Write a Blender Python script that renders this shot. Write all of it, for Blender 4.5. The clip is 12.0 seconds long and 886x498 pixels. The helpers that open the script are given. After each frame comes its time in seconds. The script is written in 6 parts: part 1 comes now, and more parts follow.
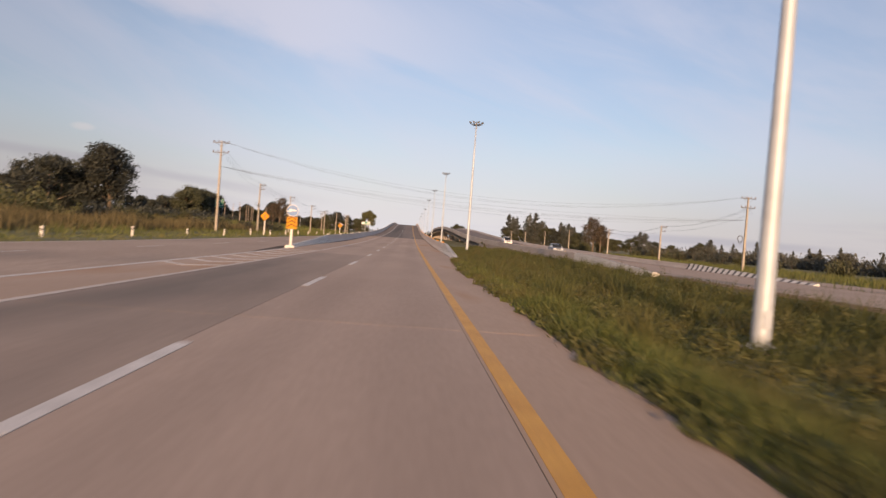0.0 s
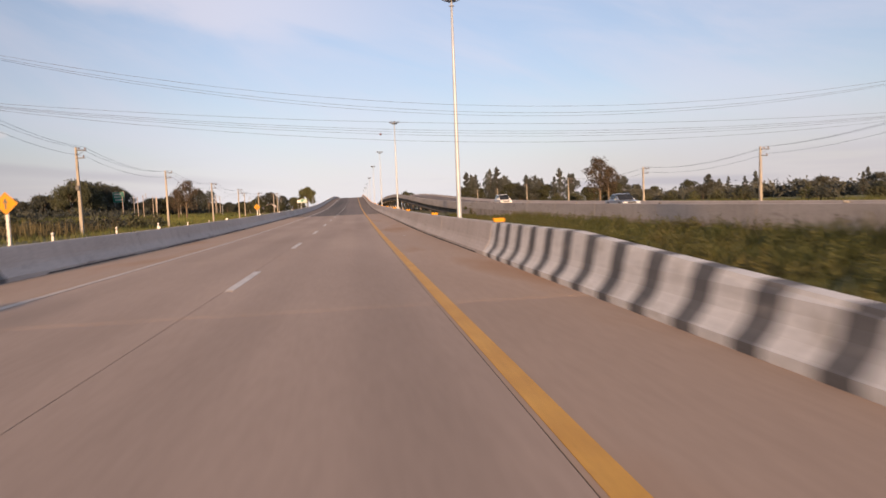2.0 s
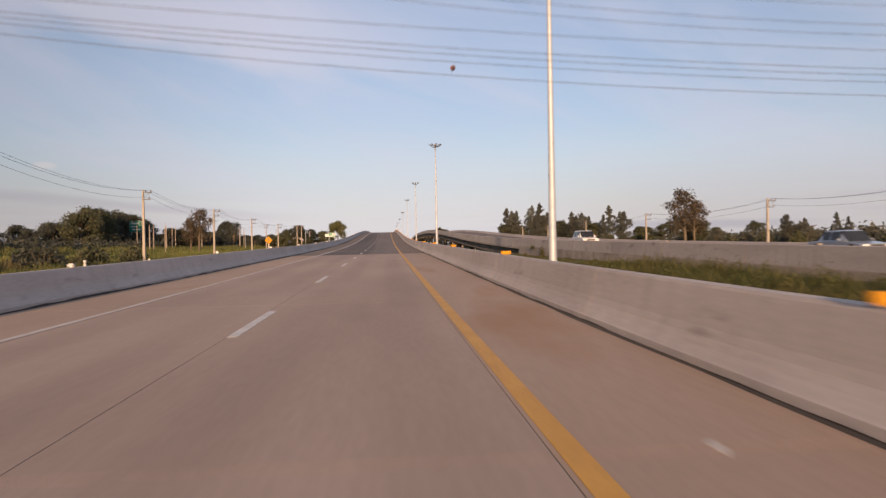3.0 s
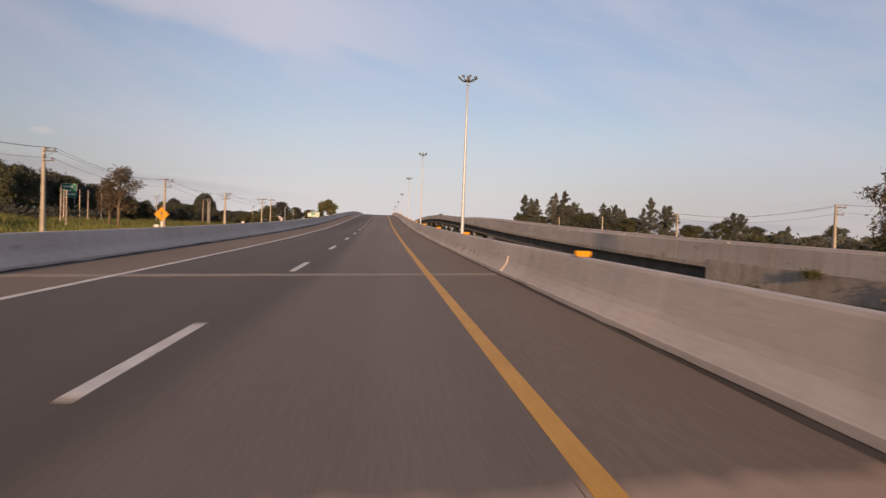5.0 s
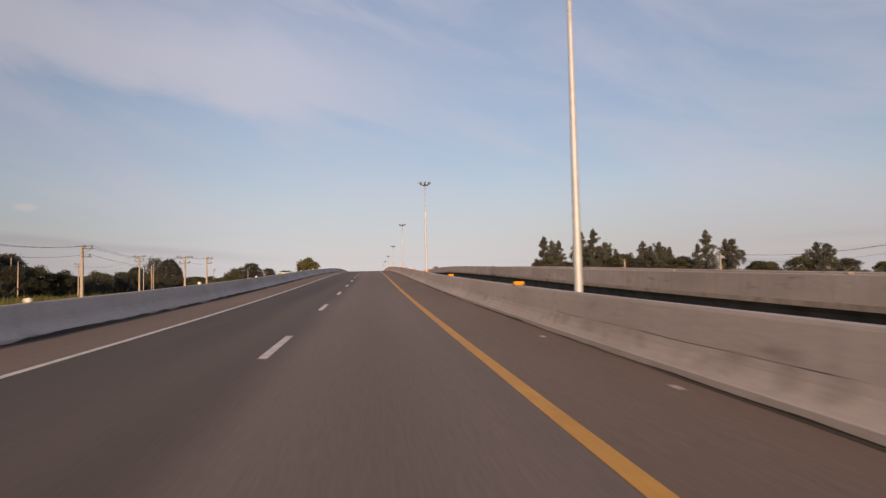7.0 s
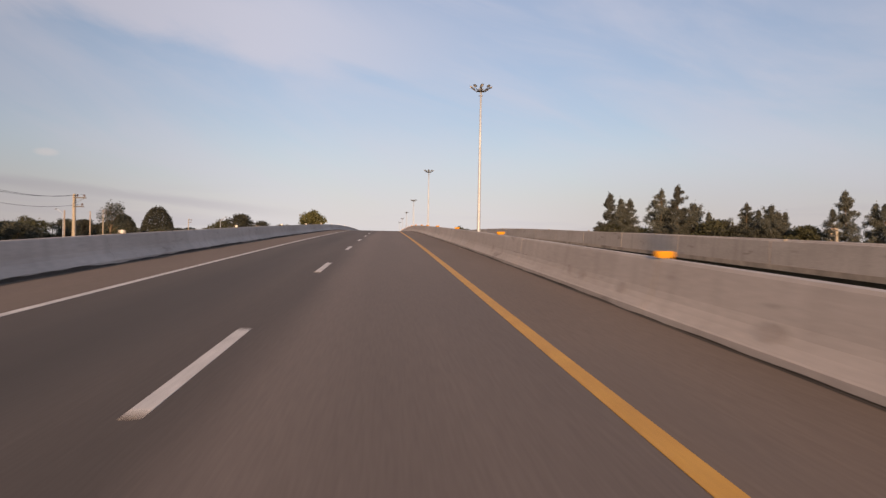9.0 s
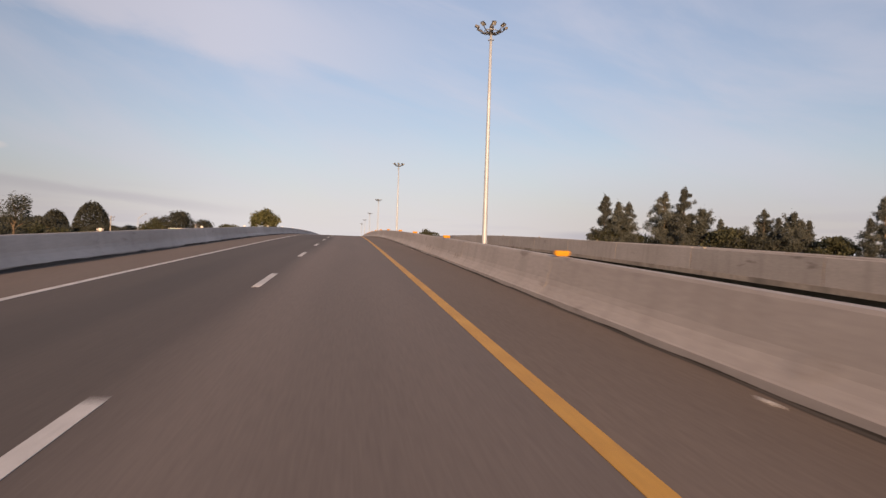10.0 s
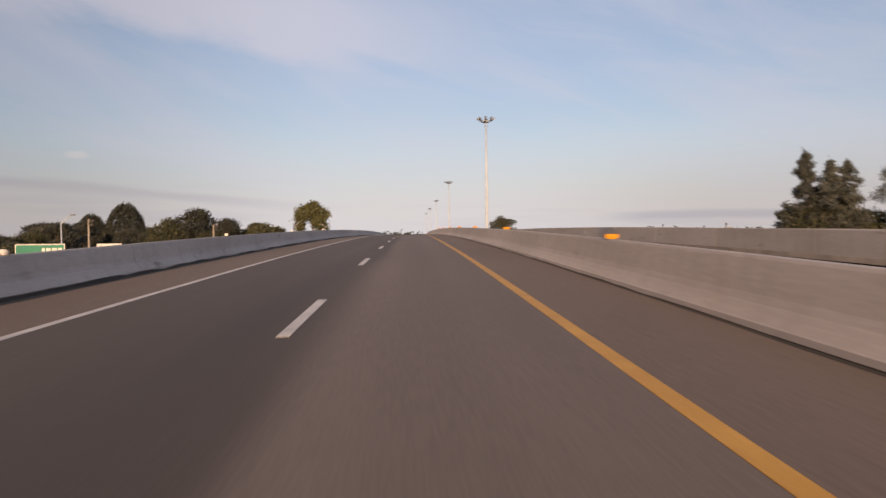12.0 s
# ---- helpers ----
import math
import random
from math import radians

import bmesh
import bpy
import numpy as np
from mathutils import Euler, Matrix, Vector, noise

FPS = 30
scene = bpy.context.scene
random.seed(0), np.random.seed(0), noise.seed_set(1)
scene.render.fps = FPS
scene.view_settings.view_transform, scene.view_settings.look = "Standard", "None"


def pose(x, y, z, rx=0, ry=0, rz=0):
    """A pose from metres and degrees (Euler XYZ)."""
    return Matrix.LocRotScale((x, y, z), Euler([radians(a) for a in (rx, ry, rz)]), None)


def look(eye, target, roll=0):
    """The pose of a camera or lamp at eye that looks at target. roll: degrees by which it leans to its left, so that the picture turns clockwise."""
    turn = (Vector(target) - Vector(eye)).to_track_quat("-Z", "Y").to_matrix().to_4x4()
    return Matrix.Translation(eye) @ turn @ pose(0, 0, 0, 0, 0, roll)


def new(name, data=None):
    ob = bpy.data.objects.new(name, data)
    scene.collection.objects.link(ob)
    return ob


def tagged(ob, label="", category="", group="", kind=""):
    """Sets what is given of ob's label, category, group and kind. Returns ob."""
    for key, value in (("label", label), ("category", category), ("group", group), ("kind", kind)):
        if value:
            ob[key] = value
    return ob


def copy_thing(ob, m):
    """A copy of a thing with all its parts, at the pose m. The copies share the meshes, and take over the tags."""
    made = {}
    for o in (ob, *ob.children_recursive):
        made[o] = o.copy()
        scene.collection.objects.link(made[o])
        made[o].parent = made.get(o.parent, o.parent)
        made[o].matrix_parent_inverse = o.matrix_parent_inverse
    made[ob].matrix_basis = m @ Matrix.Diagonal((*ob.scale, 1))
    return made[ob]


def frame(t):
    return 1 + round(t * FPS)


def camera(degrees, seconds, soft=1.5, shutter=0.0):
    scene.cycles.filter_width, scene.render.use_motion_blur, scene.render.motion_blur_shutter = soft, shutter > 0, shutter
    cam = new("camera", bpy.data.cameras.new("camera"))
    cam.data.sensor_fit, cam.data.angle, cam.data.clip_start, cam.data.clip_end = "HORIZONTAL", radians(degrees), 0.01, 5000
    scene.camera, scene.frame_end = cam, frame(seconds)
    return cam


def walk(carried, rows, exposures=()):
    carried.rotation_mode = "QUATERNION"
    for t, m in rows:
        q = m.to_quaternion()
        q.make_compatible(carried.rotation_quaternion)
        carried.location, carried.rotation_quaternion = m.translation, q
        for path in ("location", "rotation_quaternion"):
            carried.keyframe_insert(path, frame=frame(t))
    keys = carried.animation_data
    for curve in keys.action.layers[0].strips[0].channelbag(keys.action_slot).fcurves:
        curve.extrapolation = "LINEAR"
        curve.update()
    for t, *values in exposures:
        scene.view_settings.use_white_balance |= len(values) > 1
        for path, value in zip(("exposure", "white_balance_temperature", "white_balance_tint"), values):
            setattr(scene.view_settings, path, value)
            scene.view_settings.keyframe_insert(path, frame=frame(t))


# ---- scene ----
# x to the right, y along the road, z up; x = 0 is the yellow line beside the median
cam = camera(68.8, 12.0, soft=1.4, shutter=0.3)
PATH = [
    (0.0, pose(-1.07, 0.00, 1.417, 88.90, -4.34, -2.95)),
    (0.5, pose(-1.10, 12.98, 1.381, 87.77, 1.47, -5.54)),
    (1.0, pose(-1.15, 25.97, 1.342, 84.35, -0.76, -4.20)),
    (1.5, pose(-1.17, 38.96, 1.306, 84.30, -0.10, -10.19)),
    (2.0, pose(-1.21, 51.97, 1.289, 86.08, 2.30, -7.71)),
    (2.5, pose(-1.19, 64.99, 1.299, 89.90, 2.46, -6.58)),
    (3.0, pose(-1.19, 78.05, 1.344, 89.46, 1.00, -4.94)),
    (3.9, pose(-1.21, 101.7, 1.53, 89.00, -1.30, -3.80)),
    (4.8, pose(-1.22, 125.60, 1.793, 88.36, -3.64, -3.17)),
    (5.0, pose(-1.25, 130.97, 1.855, 88.33, -2.15, -5.34)),
    (5.5, pose(-1.30, 144.42, 2.024, 91.57, -0.97, -5.59)),
    (6.0, pose(-1.43, 157.90, 2.214, 91.20, 0.24, -6.63)),
    (6.5, pose(-1.59, 171.42, 2.446, 91.83, 2.16, -6.68)),
    (7.0, pose(-1.74, 184.97, 2.719, 93.04, 1.25, -6.30)),
    (7.5, pose(-1.81, 198.54, 3.036, 92.40, -0.54, -4.54)),
    (7.7, pose(-1.83, 203.97, 3.181, 89.97, -0.59, -5.97)),
    (8.5, pose(-1.82, 225.7, 3.85, 89.60, -0.80, -5.30)),
    (9.3, pose(-1.78, 247.42, 4.620, 88.92, -0.79, -4.78)),
    (9.5, pose(-1.76, 252.83, 4.822, 88.03, 0.20, -3.89)),
    (10.0, pose(-1.71, 266.34, 5.304, 89.73, -1.85, -8.40)),
    (10.5, pose(-1.71, 279.82, 5.755, 88.06, 1.92, -7.91)),
    (11.0, pose(-1.77, 293.28, 6.182, 88.06, 3.13, -6.88)),
    (11.5, pose(-1.86, 306.73, 6.589, 89.30, 5.35, -7.42)),
    (12.0, pose(-1.98, 320.18, 6.969, 88.54, 0.79, -2.80)),
]
walk(cam, PATH, exposures=[(0.0, 0.38, 6350, 10), (0.5, 0.36, 6350, 10), (1.0, 0.46, 6350, 10), (1.5, 0.66, 6350, 10), (2.0, 0.50, 6350, 10), (2.5, 0.38, 6350, 10), (3.0, 0.30, 6350, 10), (3.9, 0.24, 6420, 10), (5.0, 0.20, 6480, 10), (5.5, 0.30, 6490, 10), (6.0, 0.18, 6500, 10), (6.5, 0.10, 6500, 10), (7.7, 0.12, 6500, 10), (8.5, 0.20, 6500, 10), (9.5, 0.28, 6500, 10), (11.5, 0.30, 6500, 10), (12.0, 0.24, 6500, 10)])

# ---- sky, sun ----
SUN_ELEVATION, SUN_AZIMUTH = radians(8.5), radians(186.5)   # azimuth clockwise from +y: the sun stands behind the car
world = bpy.data.worlds.new("evening_sky")
scene.world = world
world.use_nodes = True
wn, wl = world.node_tree.nodes, world.node_tree.links
wn.clear()
w_out = wn.new("ShaderNodeOutputWorld")
w_back = wn.new("ShaderNodeBackground")
w_back.inputs["Strength"].default_value = 0.121
sky = wn.new("ShaderNodeTexSky")
sky.sky_type = "NISHITA"
sky.sun_disc = False
sky.sun_elevation, sky.sun_rotation = SUN_ELEVATION, SUN_AZIMUTH
sky.altitude, sky.air_density, sky.dust_density, sky.ozone_density = 50, 1.0, 1.6, 1.6
coord = wn.new("ShaderNodeTexCoord")
sep = wn.new("ShaderNodeSeparateXYZ")
wl.new(coord.outputs["Generated"], sep.inputs[0])


def w_math(op, a, b=None):
    n = wn.new("ShaderNodeMath")
    n.operation = op
    for k, v in enumerate((a, b)):
        if v is None:
            continue
        if isinstance(v, (int, float)):
            n.inputs[k].default_value = v
        else:
            wl.new(v, n.inputs[k])
    return n.outputs[0]


# thin high cloud: one broad pale sheet high on the left thinning to the right, a fine streak under it
azimuth = w_math("MULTIPLY", w_math("ARCTAN2", sep.outputs[0], sep.outputs[1]), 57.3)
height = w_math("MULTIPLY", w_math("ARCSINE", sep.outputs[2]), 57.3)
flow = wn.new("ShaderNodeCombineXYZ")
wl.new(w_math("MULTIPLY", azimuth, 0.045), flow.inputs[0])
wl.new(w_math("ADD", w_math("MULTIPLY", height, 0.17), w_math("MULTIPLY", azimuth, 0.055)), flow.inputs[1])
wisps = wn.new("ShaderNodeTexNoise")
wisps.inputs["Scale"].default_value = 1.0
wisps.inputs["Detail"].default_value = 6.0
wisps.inputs["Roughness"].default_value = 0.58
wisps.inputs["Distortion"].default_value = 0.5
wl.new(flow.outputs[0], wisps.inputs["Vector"])
ragged = w_math("MULTIPLY", w_math("SUBTRACT", wisps.outputs[0], 0.5), 8.0)


def w_range(x, lo, hi, a=0.0, b=1.0):
    n = wn.new("ShaderNodeMapRange")
    n.interpolation_type = "SMOOTHSTEP"
    for k, v in enumerate((lo, hi, a, b)):
        n.inputs[k + 1].default_value = v
    wl.new(x, n.inputs[0])
    return n.outputs[0]


over = w_math("ADD", w_math("SUBTRACT", height, w_math("SUBTRACT", 14.6, w_math("MULTIPLY", azimuth, 0.09))), ragged)
sheet = w_math("MULTIPLY", w_math("MULTIPLY", w_range(over, -3.6, 0.8), w_range(over, 2.5, 9.0, 1.0, 0.5)), w_range(azimuth, -14.0, 24.0, 0.86, 0.12))
streak_at = w_math("ADD", w_math("SUBTRACT", height, w_math("SUBTRACT", 8.2, w_math("MULTIPLY", azimuth, 0.16))), w_math("MULTIPLY", ragged, 0.45))
streak = w_math("MULTIPLY", w_range(w_math("ABSOLUTE", streak_at), 0.1, 2.2, 1.0, 0.0), w_range(azimuth, -14.0, 4.0, 0.40, 0.0))
thin = w_math("MULTIPLY", w_range(wisps.outputs[0], 0.30, 0.75, 0.29, 0.66), 1.0)
cover = w_math("MINIMUM", w_math("MAXIMUM", w_math("MAXIMUM", sheet, streak), thin), 0.9)
tint = wn.new("ShaderNodeMix")
tint.data_type, tint.blend_type = "RGBA", "MULTIPLY"
tint.inputs[0].default_value = 1.0
tint.inputs[7].default_value = (1.13, 1.08, 1.19, 1)
wl.new(sky.outputs[0], tint.inputs[6])
cloud_mix = wn.new("ShaderNodeMix")
cloud_mix.data_type = "RGBA"
cloud_mix.inputs[7].default_value = (4.45, 4.3, 4.9, 1)
wl.new(cover, cloud_mix.inputs[0])
wl.new(tint.outputs[2], cloud_mix.inputs[6])
# haze band low over the land, warm in the late light
haze = wn.new("ShaderNodeValToRGB")
haze.color_ramp.elements[0].position, haze.color_ramp.elements[0].color = 0.0, (1, 1, 1, 1)
haze.color_ramp.elements[1].position, haze.color_ramp.elements[1].color = 0.18, (0, 0, 0, 1)
wl.new(sep.outputs[2], haze.inputs[0])
haze_mix = wn.new("ShaderNodeMix")
haze_mix.data_type = "RGBA"
haze_mix.inputs[7].default_value = (5.05, 4.8, 5.12, 1)
wl.new(w_math("MULTIPLY", haze.outputs[0], 0.8), haze_mix.inputs[0])
wl.new(cloud_mix.outputs[2], haze_mix.inputs[6])
# a few flat grey-blue cloud banks near the horizon
bank_map = wn.new("ShaderNodeMapping")
bank_map.inputs["Scale"].default_value = (2.2, 2.2, 30.0)
bank_map.inputs["Location"].default_value = (0.7, 0.0, 0.2)
wl.new(coord.outputs["Generated"], bank_map.inputs[0])
bank = wn.new("ShaderNodeTexNoise")
bank.inputs["Scale"].default_value = 1.6
bank.inputs["Detail"].default_value = 4.0
wl.new(bank_map.outputs[0], bank.inputs["Vector"])
bank_ramp = wn.new("ShaderNodeValToRGB")
bank_ramp.color_ramp.elements[0].position, bank_ramp.color_ramp.elements[0].color = 0.52, (0, 0, 0, 1)
bank_ramp.color_ramp.elements[1].position, bank_ramp.color_ramp.elements[1].color = 0.66, (1, 1, 1, 1)
wl.new(bank.outputs[0], bank_ramp.inputs[0])
low = wn.new("ShaderNodeValToRGB")
low.color_ramp.elements[0].position, low.color_ramp.elements[0].color = 0.02, (1, 1, 1, 1)
low.color_ramp.elements[1].position, low.color_ramp.elements[1].color = 0.085, (0, 0, 0, 1)
wl.new(sep.outputs[2], low.inputs[0])
bank_mix = wn.new("ShaderNodeMix")
bank_mix.data_type = "RGBA"
bank_mix.inputs[7].default_value = (3.7, 3.5, 4.05, 1)
wl.new(w_math("MULTIPLY", w_math("MULTIPLY", bank_ramp.outputs[0], low.outputs[0]), 0.6), bank_mix.inputs[0])
wl.new(haze_mix.outputs[2], bank_mix.inputs[6])
# one long grey streak low over the woods
low_at = w_math("ADD", w_math("SUBTRACT", height, w_math("SUBTRACT", 1.7, w_math("MULTIPLY", azimuth, 0.075))), w_math("MULTIPLY", ragged, 0.22))
low_streak = w_math("MULTIPLY", w_math("MULTIPLY", w_range(w_math("ABSOLUTE", low_at), 0.05, 0.60, 0.5, 0.0), w_range(azimuth, -16.0, -4.0, 1.0, 0.0)), w_range(azimuth, -70.0, -40.0))
streak_mix = wn.new("ShaderNodeMix")
streak_mix.data_type = "RGBA"
streak_mix.inputs[7].default_value = (3.3, 3.1, 3.5, 1)
wl.new(low_streak, streak_mix.inputs[0])
wl.new(bank_mix.outputs[2], streak_mix.inputs[6])
# the lowest few degrees turn creamy, with one thin mauve bar on the right and one small warm cloudlet on the left
cream = wn.new("ShaderNodeMix")
cream.data_type = "RGBA"
cream.inputs[7].default_value = (5.35, 4.95, 4.75, 1)
wl.new(w_range(w_math("ADD", height, w_math("MULTIPLY", ragged, 0.3)), 0.5, 5.5, 0.42, 0.0), cream.inputs[0])
wl.new(streak_mix.outputs[2], cream.inputs[6])
bar_at = w_math("ADD", w_math("SUBTRACT", height, 1.15), w_math("MULTIPLY", ragged, 0.10))
bar = w_math("MULTIPLY", w_math("MULTIPLY", w_range(w_math("ABSOLUTE", bar_at), 0.10, 0.55, 0.55, 0.0), w_range(azimuth, 15.0, 21.0)), w_range(azimuth, 30.0, 38.0, 1.0, 0.0))
bar_mix = wn.new("ShaderNodeMix")
bar_mix.data_type = "RGBA"
bar_mix.inputs[7].default_value = (3.35, 3.2, 3.7, 1)
wl.new(bar, bar_mix.inputs[0])
wl.new(cream.outputs[2], bar_mix.inputs[6])
puff_at = w_math("ADD", w_math("POWER", w_math("ABSOLUTE", w_math("MULTIPLY", w_math("ADD", azimuth, 26.5), 1.1)), 2.0), w_math("POWER", w_math("ABSOLUTE", w_math("MULTIPLY", w_math("SUBTRACT", height, 6.35), 3.0)), 2.0))
puff_mix = wn.new("ShaderNodeMix")
puff_mix.data_type = "RGBA"
puff_mix.inputs[7].default_value = (6.6, 5.5, 5.1, 1)
wl.new(w_range(w_math("ADD", puff_at, w_math("MULTIPLY", ragged, 0.35)), -0.3, 1.0, 0.30, 0.0), puff_mix.inputs[0])
wl.new(bar_mix.outputs[2], puff_mix.inputs[6])
# lens vignette painted into the sky colour: dimmer towards both sides, most on the left
dull = wn.new("ShaderNodeMix")
dull.data_type, dull.blend_type = "RGBA", "MULTIPLY"
dull.inputs[0].default_value = 1.0
wl.new(puff_mix.outputs[2], dull.inputs[6])
wl.new(w_math("MULTIPLY", w_range(azimuth, -36.0, -4.0, 0.76, 1.0), w_range(azimuth, 10.0, 46.0, 1.0, 0.93)), dull.inputs[7])
# thicker haze low down to either side of the road's end
sides = w_math("MULTIPLY", w_range(w_math("ABSOLUTE", w_math("ADD", azimuth, 2.0)), 7.0, 30.0, 0.0, 0.20), w_range(height, 1.0, 9.0, 1.0, 0.0))
murk = wn.new("ShaderNodeMix")
murk.data_type, murk.blend_type = "RGBA", "MULTIPLY"
murk.inputs[7].default_value = (0.30, 0.20, 0.12, 1)
wl.new(sides, murk.inputs[0])
wl.new(dull.outputs[2], murk.inputs[6])
wl.new(murk.outputs[2], w_back.inputs["Color"])
wl.new(w_back.outputs[0], w_out.inputs[0])

sun = new("sun", bpy.data.lights.new("sun", "SUN"))
sun.data.energy, sun.data.angle, sun.data.color = 5.6, radians(0.6), (1.0, 0.60, 0.32)
sun.matrix_world = look((0, 0, 60), (-math.sin(SUN_AZIMUTH) * 60, -math.cos(SUN_AZIMUTH) * 60, 60 - 60 * math.tan(SUN_ELEVATION)))

# ---- materials ----
def surface(name, dark, light, scale, rough=0.8, bump=0.2, fine=18.0, metal=0.0, stain=None, stretch=(1, 1, 1), piece=0.0, coat=0.0, runs=None, across=None, grit=0.16, tracks=0.0):
    """Two noises, coarse and fine, between two colours; stain = (colour, scale, threshold); piece: spread of lightness from object to object."""
    m = bpy.data.materials.new(name)
    m.use_nodes = True
    n, l = m.node_tree.nodes, m.node_tree.links
    b = n["Principled BSDF"]
    geo = n.new("ShaderNodeNewGeometry")
    mp = n.new("ShaderNodeMapping")
    mp.inputs["Scale"].default_value = stretch
    l.new(geo.outputs["Position"], mp.inputs[0])

    def grain(s, detail):
        t = n.new("ShaderNodeTexNoise")
        t.inputs["Scale"].default_value, t.inputs["Detail"].default_value = s, detail
        l.new(mp.outputs[0], t.inputs["Vector"])
        return t.outputs[0]

    def blend(fac, a, c):
        k = n.new("ShaderNodeMix")
        k.data_type = "RGBA"
        l.new(fac, k.inputs[0])
        for slot, v in ((6, a), (7, c)):
            if isinstance(v, tuple):
                k.inputs[slot].default_value = (*v, 1)
            else:
                l.new(v, k.inputs[slot])
        return k.outputs[2]

    def ramp(x, lo, hi):
        r = n.new("ShaderNodeMapRange")
        r.inputs[1].default_value, r.inputs[2].default_value = lo, hi
        l.new(x, r.inputs[0])
        return r.outputs[0]

    coarse, small = grain(scale, 4), grain(scale * fine, 3)
    col = blend(ramp(coarse, 0.3, 0.7), dark, light)
    k = n.new("ShaderNodeMix")
    k.data_type, k.blend_type = "RGBA", "MULTIPLY"
    k.inputs[0].default_value = 1.0
    l.new(col, k.inputs[6])
    g = n.new("ShaderNodeMapRange")
    g.inputs[1].default_value, g.inputs[2].default_value, g.inputs[3].default_value, g.inputs[4].default_value = 0.25, 0.75, 1.0 - 1.1 * grit, 1.0 + grit
    l.new(small, g.inputs[0])
    l.new(g.outputs[0], k.inputs[7])
    col = k.outputs[2]
    if stain:
        col = blend(ramp(grain(stain[1], 5), stain[2], stain[2] + 0.12), col, stain[0])
    if runs:
        rm = n.new("ShaderNodeMapping")
        rm.inputs["Scale"].default_value = (runs[1], runs[1], runs[1] * 0.12)
        l.new(geo.outputs["Position"], rm.inputs[0])
        rt = n.new("ShaderNodeTexNoise")
        rt.inputs["Scale"].default_value, rt.inputs["Detail"].default_value = 1.0, 4.0
        l.new(rm.outputs[0], rt.inputs["Vector"])
        rr = n.new("ShaderNodeMapRange")
        rr.inputs[1].default_value, rr.inputs[2].default_value, rr.inputs[3].default_value, rr.inputs[4].default_value = 0.50, 0.72, 0.0, 0.55
        l.new(rt.outputs[0], rr.inputs[0])
        col = blend(rr.outputs[0], col, runs[0])
    if across:
        # one lane laid in darker, newer asphalt than the next, with a ragged seam
        sp = n.new("ShaderNodeSeparateXYZ")
        l.new(geo.outputs["Position"], sp.inputs[0])
        sh = n.new("ShaderNodeMath")
        sh.operation = "MULTIPLY_ADD"
        l.new(coarse, sh.inputs[0])
        sh.inputs[1].default_value = 1.6
        l.new(sp.outputs[0], sh.inputs[2])
        lane = n.new("ShaderNodeMapRange")
        lane.interpolation_type = "SMOOTHSTEP"
        for q, v in enumerate(across):
            lane.inputs[q + 1].default_value = v
        l.new(sh.outputs[0], lane.inputs[0])
        k3 = n.new("ShaderNodeMix")
        k3.data_type, k3.blend_type = "RGBA", "MULTIPLY"
        k3.inputs[0].default_value = 1.0
        l.new(col, k3.inputs[6])
        l.new(lane.outputs[0], k3.inputs[7])
        col = k3.outputs[2]
    if tracks:
        # worn wheel paths, two to each lane
        sx = n.new("ShaderNodeSeparateXYZ")
        l.new(geo.outputs["Position"], sx.inputs[0])
        ph = n.new("ShaderNodeMath")
        ph.operation = "MULTIPLY_ADD"
        l.new(sx.outputs[0], ph.inputs[0])
        ph.inputs[1].default_value, ph.inputs[2].default_value = 3.55, 3.16
        cs = n.new("ShaderNodeMath")
        cs.operation = "COSINE"
        l.new(ph.outputs[0], cs.inputs[0])
        tr = n.new("ShaderNodeMapRange")
        tr.interpolation_type = "SMOOTHSTEP"
        tr.inputs[1].default_value, tr.inputs[2].default_value, tr.inputs[3].default_value, tr.inputs[4].default_value = -0.6, 0.9, 1.0, 1.0 + tracks
        l.new(cs.outputs[0], tr.inputs[0])
        k4 = n.new("ShaderNodeMix")
        k4.data_type, k4.blend_type = "RGBA", "MULTIPLY"
        l.new(ramp(grain(0.13, 3), 0.3, 0.6), k4.inputs[0])
        l.new(col, k4.inputs[6])
        l.new(tr.outputs[0], k4.inputs[7])
        col = k4.outputs[2]
    if piece:
        info = n.new("ShaderNodeObjectInfo")
        p = n.new("ShaderNodeMapRange")
        p.inputs[3].default_value, p.inputs[4].default_value = 1 - piece, 1 + piece
        l.new(info.outputs["Random"], p.inputs[0])
        k2 = n.new("ShaderNodeMix")
        k2.data_type, k2.blend_type = "RGBA", "MULTIPLY"
        k2.inputs[0].default_value = 1.0
        l.new(col, k2.inputs[6])
        l.new(p.outputs[0], k2.inputs[7])
        col = k2.outputs[2]
    l.new(col, b.inputs["Base Color"])
    b.inputs["Roughness"].default_value, b.inputs["Metallic"].default_value = rough, metal
    b.inputs["Coat Weight"].default_value = coat
    if bump:
        bp = n.new("ShaderNodeBump")
        bp.inputs["Strength"].default_value, bp.inputs["Distance"].default_value = bump, 0.01
        l.new(small, bp.inputs["Height"])
        l.new(bp.outputs[0], b.inputs["Normal"])
    return m


